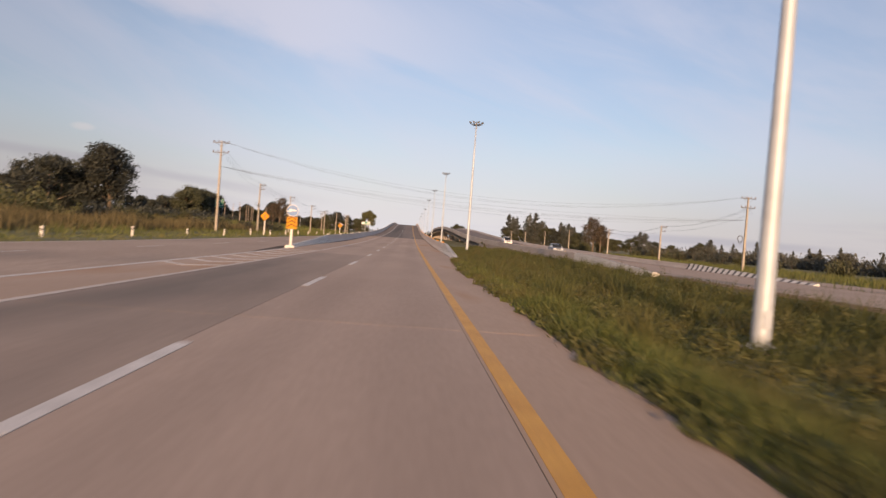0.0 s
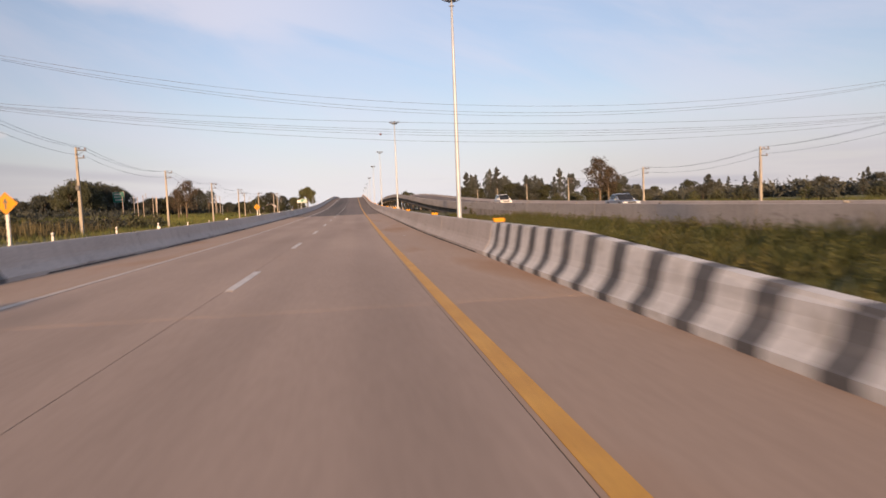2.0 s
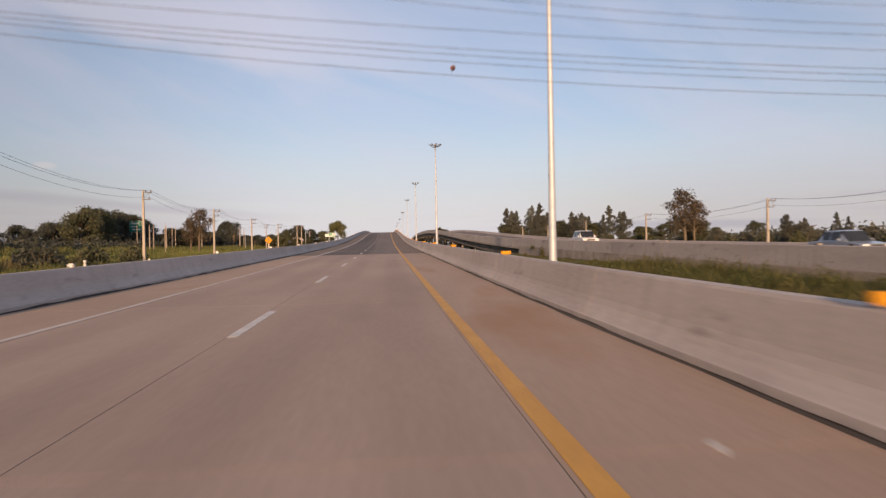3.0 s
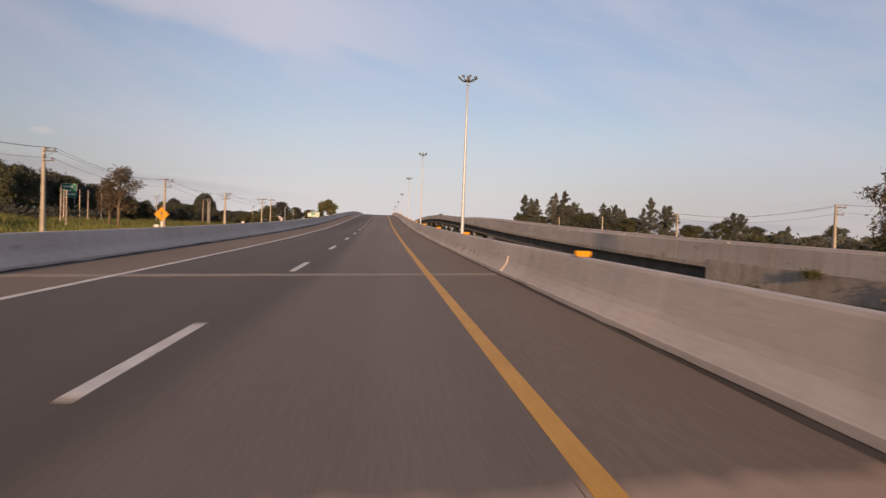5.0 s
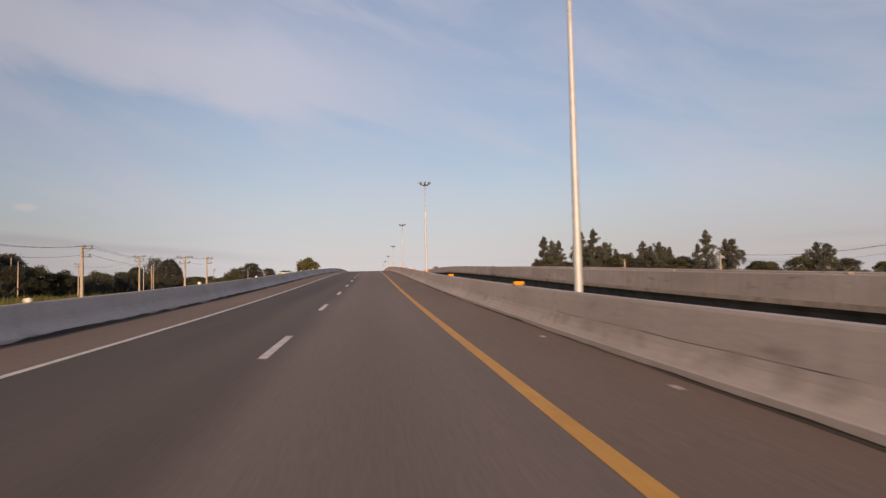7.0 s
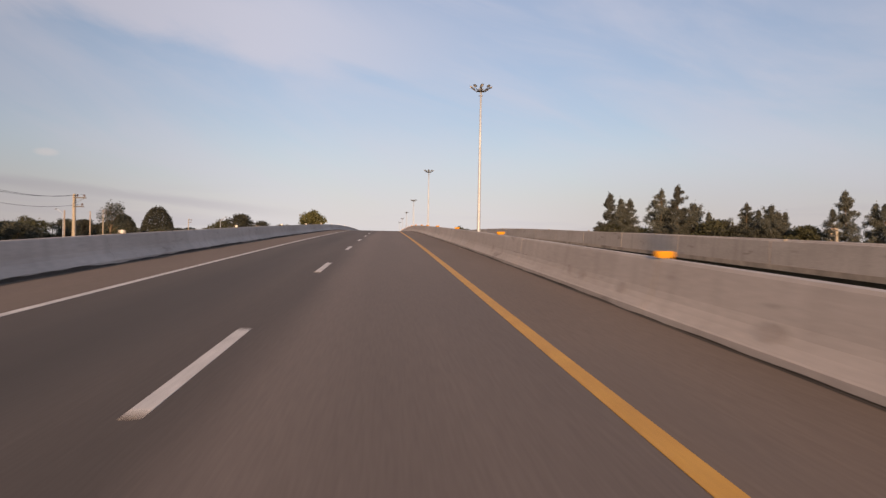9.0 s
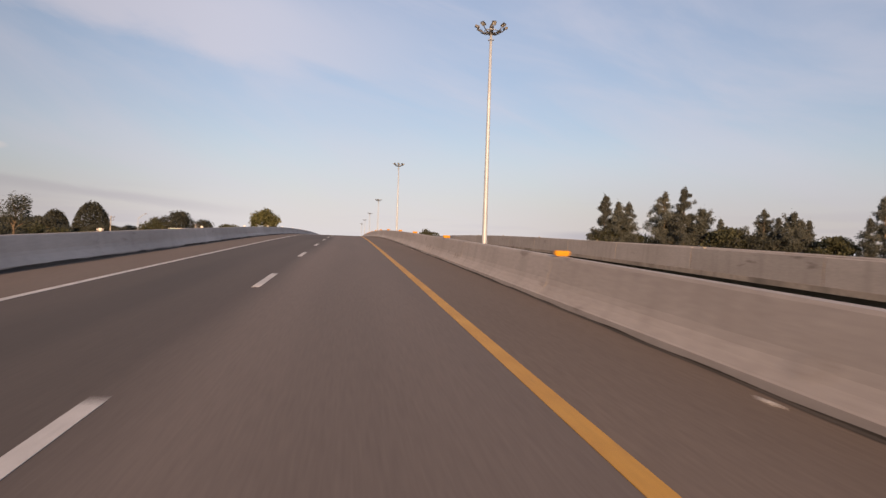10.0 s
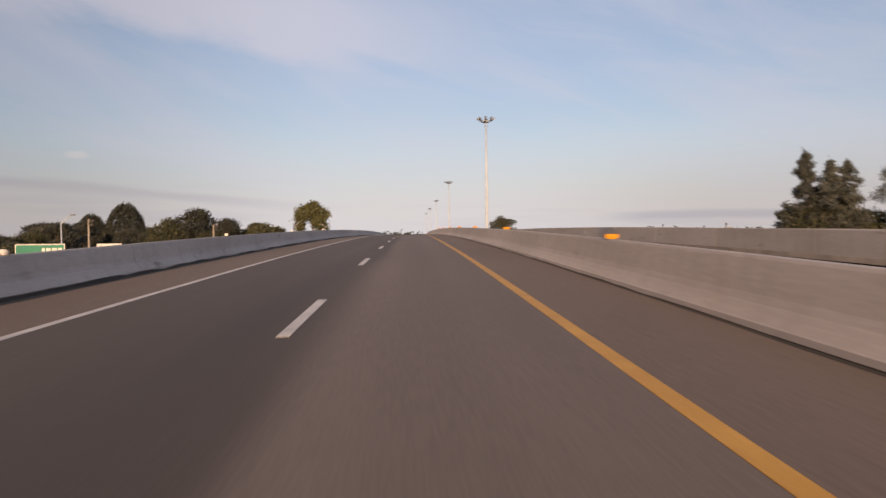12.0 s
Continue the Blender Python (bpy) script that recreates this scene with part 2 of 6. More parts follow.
def foliage(name, dark, light, through_light=0.25, patch=None):
    """Leaf material: each loose leaf has its own tone; some light passes through."""
    m = bpy.data.materials.new(name)
    m.use_nodes = True
    n, l = m.node_tree.nodes, m.node_tree.links
    b = n["Principled BSDF"]
    geo = n.new("ShaderNodeNewGeometry")
    info = n.new("ShaderNodeObjectInfo")
    k = n.new("ShaderNodeMix")
    k.data_type = "RGBA"
    k.inputs[6].default_value, k.inputs[7].default_value = (*dark, 1), (*light, 1)
    l.new(geo.outputs["Random Per Island"], k.inputs[0])
    tone = k.outputs[2]
    if patch:
        # dry brownish stands among the green
        pn = n.new("ShaderNodeTexNoise")
        pn.inputs["Scale"].default_value, pn.inputs["Detail"].default_value = 0.35, 4.0
        l.new(geo.outputs["Position"], pn.inputs["Vector"])
        pr = n.new("ShaderNodeMapRange")
        pr.inputs[1].default_value, pr.inputs[2].default_value, pr.inputs[3].default_value, pr.inputs[4].default_value = 0.46, 0.70, 0.0, 0.75
        l.new(pn.outputs[0], pr.inputs[0])
        km = n.new("ShaderNodeMix")
        km.data_type = "RGBA"
        km.inputs[7].default_value = (*patch, 1)
        l.new(pr.outputs[0], km.inputs[0])
        l.new(tone, km.inputs[6])
        tone = km.outputs[2]
    h = n.new("ShaderNodeHueSaturation")
    mr = n.new("ShaderNodeMapRange")
    mr.inputs[3].default_value, mr.inputs[4].default_value = 0.7, 1.25
    l.new(info.outputs["Random"], mr.inputs[0])
    l.new(mr.outputs[0], h.inputs["Value"])
    l.new(tone, h.inputs["Color"])
    l.new(h.outputs[0], b.inputs["Base Color"])
    b.inputs["Roughness"].default_value = 0.7
    t = n.new("ShaderNodeBsdfTranslucent")
    l.new(h.outputs[0], t.inputs["Color"])
    mx = n.new("ShaderNodeMixShader")
    mx.inputs[0].default_value = through_light
    l.new(b.outputs[0], mx.inputs[1])
    l.new(t.outputs[0], mx.inputs[2])
    l.new(mx.outputs[0], n["Material Output"].inputs[0])
    return m


M_CONCRETE_ROAD = surface("road_concrete", (0.318, 0.240, 0.190), (0.388, 0.296, 0.236), 0.35, 0.9, 0.05, 40, stain=((0.22, 0.175, 0.145), 0.16, 0.58), stretch=(1, 0.25, 1), piece=0.05, grit=0.06, tracks=-0.13)
M_CONCRETE_SHOULDER = surface("road_concrete_dusty", (0.335, 0.244, 0.182), (0.405, 0.300, 0.228), 0.35, 0.9, 0.05, 40, stain=((0.33, 0.205, 0.125), 0.35, 0.55), stretch=(1, 0.25, 1), piece=0.05, grit=0.06)
M_CONCRETE_OLD = surface("road_concrete_worn_dark", (0.255, 0.198, 0.160), (0.320, 0.248, 0.200), 0.30, 0.9, 0.05, 40, stain=((0.155, 0.126, 0.106), 0.14, 0.54), stretch=(1, 0.2, 1), piece=0.06, grit=0.06, tracks=-0.10)
M_JOINT = surface("joint_sealant", (0.04, 0.036, 0.033), (0.075, 0.066, 0.06), 3, 0.7, 0.1)
M_ASPHALT = surface("asphalt", (0.134, 0.107, 0.091), (0.168, 0.133, 0.112), 0.3, 0.85, 0.25, 90, stain=((0.092, 0.076, 0.067), 0.12, 0.56), stretch=(1.3, 0.10, 1), across=(-2.65, -1.85, 0.56, 1.0), grit=0.10, tracks=0.12)
M_ASPHALT_SHOULDER = surface("dusty_asphalt", (0.143, 0.108, 0.085), (0.176, 0.135, 0.108), 0.4, 0.9, 0.25, 70, stain=((0.13, 0.105, 0.09), 0.2, 0.6), stretch=(1, 0.2, 1))
M_WHITE_PAINT = surface("white_road_paint", (0.50, 0.47, 0.44), (0.66, 0.62, 0.58), 2.0, 0.7, 0.2, 12, stain=((0.36, 0.32, 0.28), 5.0, 0.62))
M_YELLOW_PAINT = surface("yellow_road_paint", (0.52, 0.26, 0.035), (0.62, 0.33, 0.05), 1.5, 0.65, 0.2, 14, stain=((0.36, 0.2, 0.06), 4.0, 0.64))
M_PARAPET = surface("parapet_concrete", (0.385, 0.343, 0.318), (0.475, 0.430, 0.405), 0.55, 0.9, 0.3, 24, stain=((0.255, 0.225, 0.205), 2.1, 0.63), stretch=(1, 0.35, 1.4), piece=0.06, runs=((0.325, 0.290, 0.268), 2.6), grit=0.09)
M_WALL = surface("wall_concrete", (0.33, 0.28, 0.24), (0.43, 0.37, 0.32), 0.4, 0.9, 0.3, 20, stain=((0.22, 0.19, 0.165), 0.7, 0.55), stretch=(1, 0.4, 0.5), runs=((0.16, 0.145, 0.13), 1.0))
M_SOIL = surface("verge_soil", (0.085, 0.066, 0.036), (0.15, 0.112, 0.066), 1.4, 0.95, 0.6, 14, stain=((0.062, 0.075, 0.024), 1.6, 0.50))
M_GUTTER = surface("gutter_dirt", (0.034, 0.030, 0.027), (0.075, 0.063, 0.054), 1.2, 0.95, 0.4, 10, stretch=(1, 0.3, 1), stain=((0.11, 0.085, 0.07), 0.9, 0.66))
M_GRIME = surface("parapet_grime", (0.295, 0.260, 0.238), (0.385, 0.345, 0.320), 3.5, 0.95, 0.3, 8, stretch=(1, 0.5, 1))
M_JOINT_STRIP = surface("worn_joint_strip", (0.200, 0.178, 0.155), (0.265, 0.238, 0.208), 1.5, 0.85, 0.2, 10)
# the shade under the deck is put into this dark girder colour
M_GIRDER = surface("shade_dark_girder_concrete", (0.07, 0.066, 0.062), (0.13, 0.12, 0.11), 0.6, 0.95, 0.2, 10)
M_BLACK_PAINT = surface("black_barrier_paint", (0.070, 0.070, 0.074), (0.125, 0.122, 0.122), 2, 0.75, 0.2, 8, stain=((0.25, 0.23, 0.21), 3.0, 0.62))
M_BARRIER_WHITE = surface("white_barrier_paint", (0.56, 0.545, 0.525), (0.68, 0.665, 0.645), 2, 0.75, 0.2, 8, stain=((0.38, 0.35, 0.31), 3.0, 0.60))
M_EARTH = surface("grassy_earth", (0.060, 0.068, 0.022), (0.120, 0.115, 0.040), 0.22, 0.95, 0.6, 12, stain=((0.16, 0.115, 0.06), 0.09, 0.60))
M_FRONTAGE = surface("frontage_road_concrete", (0.300, 0.225, 0.174), (0.370, 0.282, 0.220), 0.3, 0.9, 0.3, 30, stain=((0.2, 0.165, 0.14), 0.12, 0.55), stretch=(1, 0.3, 1))
M_STEEL = surface("galvanised_steel", (0.36, 0.41, 0.48), (0.45, 0.50, 0.57), 0.6, 0.5, 0.0, 4, metal=0.2, grit=0.03)
M_LAMP_BODY = surface("lamp_housing", (0.045, 0.046, 0.05), (0.075, 0.077, 0.082), 4, 0.5, 0.0, 8, metal=0.1)
M_POLE = surface("pole_concrete", (0.27, 0.245, 0.212), (0.36, 0.33, 0.285), 1.5, 0.9, 0.25, 12, piece=0.08)
M_DARK_METAL = surface("dark_steel", (0.06, 0.06, 0.065), (0.1, 0.1, 0.1), 4, 0.6, 0.1, 8)
M_INSULATOR = surface("brown_porcelain", (0.10, 0.06, 0.045), (0.16, 0.10, 0.07), 8, 0.3, 0.0, 5)
M_WIRE = surface("weathered_cable", (0.05, 0.05, 0.055), (0.09, 0.09, 0.09), 6, 0.6, 0.0, 5)
M_ORANGE = surface("orange_reflective_sheet", (0.46, 0.21, 0.0), (0.54, 0.25, 0.0), 3, 0.8, 0.05, 6)
M_CHEVRON = surface("dark_amber_sheet", (0.16, 0.060, 0.005), (0.21, 0.085, 0.008), 3, 0.8, 0.05, 6)
M_BLUE = surface("blue_sign_sheet", (0.02, 0.11, 0.33), (0.03, 0.15, 0.40), 3, 0.45, 0.0, 6)
M_GREEN = surface("green_sign_sheet", (0.0, 0.13, 0.095), (0.0, 0.17, 0.12), 2, 0.45, 0.0, 6)
M_SIGN_WHITE = surface("white_sign_sheet", (0.50, 0.51, 0.52), (0.60, 0.61, 0.62), 3, 0.5, 0.0, 6)
M_RED = surface("red_marker_paint", (0.20, 0.075, 0.06), (0.26, 0.10, 0.08), 3, 0.5, 0.0, 6)
M_BARK = surface("bark", (0.09, 0.07, 0.05), (0.17, 0.135, 0.10), 3, 0.95, 0.5, 6)
M_LEAF_DARK = foliage("leaf_dark_green", (0.027, 0.033, 0.028), (0.062, 0.069, 0.054))
M_LEAF_OLIVE = foliage("leaf_olive", (0.036, 0.041, 0.022), (0.082, 0.088, 0.046))
M_LEAF_CASUARINA = foliage("needle_foliage", (0.052, 0.062, 0.056), (0.112, 0.124, 0.112), 0.2)
M_LEAF_LIGHT = foliage("leaf_sunlit_green", (0.052, 0.062, 0.024), (0.118, 0.118, 0.052))
M_WEED = foliage("weed_leaf", (0.052, 0.066, 0.020), (0.140, 0.148, 0.044), 0.3, patch=(0.150, 0.122, 0.044))
# distance haze put into the leaf colour: paler and greyer for the right woods
M_LEAF_GREY = foliage("leaf_haze_pale_grey_green", (0.052, 0.055, 0.043), (0.108, 0.110, 0.086))
M_LEAF_BROWN = foliage("leaf_reddish_brown", (0.050, 0.039, 0.026), (0.104, 0.078, 0.050))
M_WORN_PAINT = surface("worn_white_paint", (0.46, 0.40, 0.35), (0.58, 0.52, 0.47), 1.4, 0.8, 0.2, 10, stain=((0.36, 0.28, 0.22), 2.0, 0.62))
M_GRASS = foliage("grass_blade", (0.056, 0.082, 0.020), (0.165, 0.178, 0.044), 0.35, patch=(0.135, 0.112, 0.044))
M_GRASS_DEEP = foliage("deep_green_grass", (0.048, 0.066, 0.018), (0.140, 0.155, 0.042), 0.3, patch=(0.150, 0.126, 0.044))
M_REED = foliage("dry_reed", (0.060, 0.054, 0.024), (0.140, 0.112, 0.050), 0.3)

# ---- helpers for meshes ----
def link_mesh(name, bm, material, parent=None, label="", smooth=False):
    me = bpy.data.meshes.new(name)
    bm.to_mesh(me)
    bm.free()
    for mt in (material if isinstance(material, (list, tuple)) else [material]):
        me.materials.append(mt)
    if smooth:
        me.polygons.foreach_set("use_smooth", [True] * len(me.polygons))
    ob = new(name, me)
    if parent:
        ob.parent = parent
    if label:
        tagged(ob, label)
    return ob


def part(name, bm, material, parent, label="", smooth=False):
    return link_mesh(name, bm, material, parent, label, smooth)


def thing(name, x, y, z, label, category, group="", kind="", turn=0.0):
    ob = new(name)
    ob.matrix_basis = pose(x, y, z, 0, 0, turn)
    ob.empty_display_size = 0.2
    return tagged(ob, label, category, group, kind)


def box(bm, cx, cy, cz, sx, sy, sz, bevel=0.0, m=None):
    r = bmesh.ops.create_cube(bm, size=1.0, matrix=Matrix.Translation((cx, cy, cz)) @ Matrix.Diagonal((sx, sy, sz, 1)))
    vs = r["verts"]
    if bevel:
        es = list({e for v in vs for e in v.link_edges})
        out = bmesh.ops.bevel(bm, geom=es, offset=bevel, segments=2, affect="EDGES")
        vs = [v for v in out["verts"]]
    if m is not None:
        bmesh.ops.transform(bm, matrix=m, verts=vs)
    return bm


def tube(bm, points, radii, sides=8, caps=True, turn=0.0):
    """A tube through the points, with a radius at each."""
    rings = []
    pts = [Vector(p) for p in points]
    for i, p in enumerate(pts):
        d = (pts[min(i + 1, len(pts) - 1)] - pts[max(i - 1, 0)]).normalized()
        a = d.orthogonal().normalized() if abs(d.z) < 0.95 else (Vector((1, 0, 0)) - d * d.x).normalized()
        b = d.cross(a)
        rings.append([bm.verts.new(p + radii[i] * (math.cos(turn + 2 * math.pi * k / sides) * a + math.sin(turn + 2 * math.pi * k / sides) * b)) for k in range(sides)])
    for r0, r1 in zip(rings, rings[1:]):
        for k in range(sides):
            bm.faces.new((r0[k], r0[(k + 1) % sides], r1[(k + 1) % sides], r1[k]))
    if caps:
        bm.faces.new(rings[0][::-1])
        bm.faces.new(rings[-1])
    return bm


def sweep(bm, section, ys, lift, closed=True, mirror=False):
    """Carries a section of (x, z) points along y; lift(y) is added to z. section may be a function of y."""
    rings = []
    for y in ys:
        sec = section(y) if callable(section) else section
        rings.append([bm.verts.new(((MIRROR - x) if mirror else x, y, z + lift(y) - (drop(y) if mirror else 0.0))) for x, z in sec])
    n = len(rings[0])
    for r0, r1 in zip(rings, rings[1:]):
        for k in range(n if closed else n - 1):
            bm.faces.new((r0[k], r0[(k + 1) % n], r1[(k + 1) % n], r1[k]))
    if closed:
        bm.faces.new(rings[0][::-1])
        bm.faces.new(rings[-1])
    bmesh.ops.recalc_face_normals(bm, faces=bm.faces)
    return bm


def drop(y):
    """The other carriageway lies a little lower than this one over the bridge."""
    u = min(1.0, max(0.0, (y - 200) / 70))
    return 0.13 * u * u * (3 - 2 * u)


def steps(a, b, step):
    n = max(1, round((b - a) / step))
    return [a + (b - a) * k / n for k in range(n + 1)]


# ---- the lie of the land ----
MIRROR = 19.5                      # the other carriageway mirrors this one: x -> 19.5 - x
CREST = 420.0
RISE_Y = [-200, 0, 40, 80, 100, 120, 140, 160, 180, 200, 220, 240, 260, 280, 300, 320, 340, 360, 380, 400, 420]
RISE_Z = [0.0, 0.0, -0.12, -0.07, 0.09, 0.31, 0.54, 0.82, 1.19, 1.65, 2.24, 2.93, 3.66, 4.34, 4.96, 5.54, 6.01, 6.33, 6.54, 6.65, 6.69]


def rise(y):
    """Height of the road: it climbs to the crest of the bridge and falls again behind it."""
    y = CREST - abs(CREST - y)
    if y <= RISE_Y[0]:
        return 0.0
    k = max(j for j in range(len(RISE_Y) - 1) if RISE_Y[j] <= y)
    y0, y1, z0, z1 = RISE_Y[k], RISE_Y[k + 1], RISE_Z[k], RISE_Z[k + 1]

    def slope(j):
        if j == 0 or j == len(RISE_Y) - 1:
            return 0.0
        return (RISE_Z[j + 1] - RISE_Z[j - 1]) / (RISE_Y[j + 1] - RISE_Y[j - 1])
    t, h = (y - y0) / (y1 - y0), y1 - y0
    return (2 * t**3 - 3 * t**2 + 1) * z0 + (t**3 - 2 * t**2 + t) * h * slope(k) + (3 * t**2 - 2 * t**3) * z1 + (t**3 - t**2) * h * slope(k + 1)


GROUND = -0.45


def land(x, y):
    """Height of the open ground: a shallow hollow between the carriageways, level fields beside them."""
    z = GROUND
    if 1.6 < x < MIRROR - 1.6:
        u = abs(x - MIRROR / 2) / (MIRROR / 2 - 1.6)
        z = -1.15 + 1.02 * u ** 2.2
    elif MIRROR + 9 < x < MIRROR + 10.5 or -16.8 < x < -9:
        z = -0.42
    elif -21.5 < x <= -16.8:
        z = -0.24
    if x < -22 or x > 42:
        z += 0.10 * math.sin(x * 0.11 + 1.3) * math.sin(y * 0.043) + 0.08 * math.sin(x * 0.31 + y * 0.17)
    return z


ABUTMENT = 150.0
Y_START, Y_END = -120.0, 1000.0

# ---- ground ----
gx = [-4000, -2000, -1000, -500, -300, -200, -140, -100, -80, -60, -50, -44, -38, -33, -29, -26, -23.5, -21.6, -20.6, -18.6, -17.0, -16.7, -10.4, -9.2, -4, 0.6, 1.5, 1.7, 2.6, 3.6, 4.8, 6.2, 8, 9.75, 11.5, 13.3, 14.7, 15.9, 16.9, 17.8, 18.5, 24, 28.7, 29.6, 33, 38, 43, 48, 55, 65, 80, 110, 150, 220, 320, 500, 1000, 2000, 4000]
gy = [-3000, -1000, -400, -200, -120] + list(range(-90, 0, 10)) + list(range(0, 240, 6)) + list(range(240, 480, 15)) + list(range(480, 900, 40)) + [1000, 1200, 1600, 2200, 3000, 4500]
bm = bmesh.new()
grid = [[bm.verts.new((x, y, land(x, y) if -150 < y < 900 else (GROUND if abs(x - 9.75) > 8 else -1.0))) for x in gx] for y in gy]
for r0, r1 in zip(grid, grid[1:]):
    for k in range(len(gx) - 1):
        bm.faces.new((r0[k], r0[k + 1], r1[k + 1], r1[k]))
ground = tagged(link_mesh("ground", bm, M_EARTH, smooth=True), "flat green and straw-coloured grassy land", "ground", kind="structure")


# ---- carriageways ----
def slab_row(parent, x0, x1, material, mirror=False, y_from=-60.0, y_to=134.9, length=10.0):
    """Concrete slabs end to end, with narrow open joints."""
    n = round((y_to - y_from) / length)
    for k in range(n):
        a, b = y_from + k * (y_to - y_from) / n, y_from + (k + 1) * (y_to - y_from) / n
        bm = bmesh.new()
        sweep(bm, [(x0 + 0.005, 0.0), (x1 - 0.005, 0.0), (x1 - 0.005, -0.09), (x0 + 0.005, -0.09)], [a + 0.008, (a + b) / 2, b - 0.008], rise, mirror=mirror)
        part("slab", bm, material, parent)


def road_strip(name, x0, x1, y0, y1, material, label, category="road", top=0.0, deep=0.3, step=6.0, mirror=False):
    bm = bmesh.new()
    sweep(bm, [(x0, top), (x1, top), (x1, top - deep), (x0, top - deep)], steps(y0, y1, step), rise, mirror=mirror)
    return tagged(link_mesh(name, bm, material), label, category, kind="structure")


road_bed = road_strip("road_bed", -9.24, 2.12, Y_START, 134.9, M_JOINT, "dark sealed bed under the concrete road slabs", top=-0.006)
road_concrete = tagged(new("road_concrete"), "pale pinkish concrete carriageway laid in jointed slabs", "road", kind="structure")
road_strip("road_asphalt", -7.08, 0.10, 134.9, 706.0, M_ASPHALT, "dark worn asphalt lanes of the overpass")
road_strip("road_shoulder_left", -9.24, -7.08, 134.9, 706.0, M_ASPHALT_SHOULDER, "dusty brown asphalt shoulder beside the parapet")
road_strip("road_shoulder_right", 0.10, 2.12, 134.9, 706.0, M_ASPHALT_SHOULDER, "dusty brown asphalt shoulder beside the median parapet")
road_far = road_strip("road_far", -9.24, 2.12, 706.0, Y_END, M_CONCRETE_ROAD, "pale concrete carriageway beyond the overpass")
road_strip("road_opposite_concrete", -9.24, 2.12, Y_START, 165.5, M_FRONTAGE, "pale concrete carriageway of the other direction", mirror=True)
road_strip("road_opposite_asphalt", -9.24, 2.12, 165.5, 690.0, M_ASPHALT, "dark asphalt overpass deck of the other direction", mirror=True)
road_strip("road_opposite_far", -9.24, 2.12, 690.0, Y_END, M_FRONTAGE, "pale concrete carriageway of the other direction beyond the overpass", mirror=True)


bm = bmesh.new()
# the slip road leaves the carriageway before the parapet's nose and runs on level beside it
sweep(bm, lambda y: [(-17.0, 0.0), (-9.3 if y < 46 else -10.3, 0.0), (-9.3 if y < 46 else -10.3, -0.3), (-17.0, -0.3)], steps(Y_START, 46, 12) + [46.01] + steps(58, 900, 16), lambda y: rise(y) - 0.012 if y < 46 else -0.14)
tagged(link_mesh("road_frontage", bm, M_FRONTAGE), "wide concrete slip road running beside the ramp", "road", kind="structure")
bm = bmesh.new()
sweep(bm, [(33.0, 0.0), (40.0, 0.0), (40.0, -0.3), (33.0, -0.3)], steps(Y_START, 900, 30), lambda y: -0.3)
tagged(link_mesh("road_frontage_far", bm, M_FRONTAGE), "concrete frontage road beyond the other carriageway", "road", kind="structure")


# ---- bridge decks, walls, piers ----
def bridge(side_mirror, abutment, tag):
    end = 2 * CREST - abutment
    bm = bmesh.new()
    sweep(bm, [(-9.85, -0.31), (2.72, -0.31), (2.72, -0.55), (-9.85, -0.55)], steps(abutment, end, 8), rise, mirror=side_mirror)
    deck = tagged(link_mesh("bridge_deck_" + tag, bm, M_WALL), "grey concrete deck slab of the overpass", "bridge deck", kind="structure")
    for gxx in (-9.2, -6.4, -3.6, -0.8, 2.05):
        bm = bmesh.new()
        sweep(bm, [(gxx - 0.35, -0.56), (gxx + 0.35, -0.56), (gxx + 0.12, -0.85), (gxx + 0.12, -1.45), (gxx + 0.3, -1.75), (gxx - 0.3, -1.75), (gxx - 0.12, -1.45), (gxx - 0.12, -0.85)], steps(abutment, end, 10), rise, mirror=side_mirror)
        part("girder", bm, M_GIRDER, deck)
    for a, b in ((50.0, abutment), (end, 2 * CREST - 50)):
        for nm, x0, x1 in (("left", -9.85, -9.45), ("right", 2.35, 2.72)):
            bm = bmesh.new()
            sweep(bm, lambda y: [(x0, -0.12), (x1, -0.12), (x1, min(-0.2, -1.6 - rise(y))), (x0, min(-0.2, -1.6 - rise(y)))], steps(a, b, 8), rise, mirror=side_mirror)
            tagged(link_mesh("wall_ramp_" + nm, bm, M_WALL), "weathered concrete retaining wall of the ramp", "retaining wall", kind="structure")
    bm = bmesh.new()
    for yy in (abutment - 0.6, end + 0.6):
        box(bm, (MIRROR + 3.56) if side_mirror else -3.56, yy, (rise(yy) - 0.6 - 1.8) / 2 - 0.1, 12.4, 1.2, rise(yy) - 0.6 + 1.8)
    tagged(link_mesh("wall_abutment_" + tag, bm, M_WALL), "concrete abutment wall at the bridge end", "abutment", kind="structure")
    y = abutment + 24
    while y < end - 10:
        top = rise(y) - 1.76
        if top > GROUND + 0.6:
            pier = tagged(new("bridge_pier"), "grey concrete bridge pier with a wide cap", "bridge pier", "piers under the overpass", "structure")
            bm = bmesh.new()
            box(bm, (MIRROR + 3.6) if side_mirror else -3.6, y, top - 0.45, 11.6, 1.3, 0.9, 0.06)
            part("pier_cap", bm, M_WALL, pier)
            for px in (-7.2, 0.0):
                if top - 0.9 > -1.0:
                    bm = bmesh.new()
                    cx = MIRROR - px if side_mirror else px
                    tube(bm, [(cx, y, -1.4), (cx, y, top - 0.85)], [0.55, 0.55], 16)
                    part("column", bm, M_WALL, pier, smooth=False)
        y += 24


bridge(False, ABUTMENT, "main")
bridge(True, 165.5, "opposite")


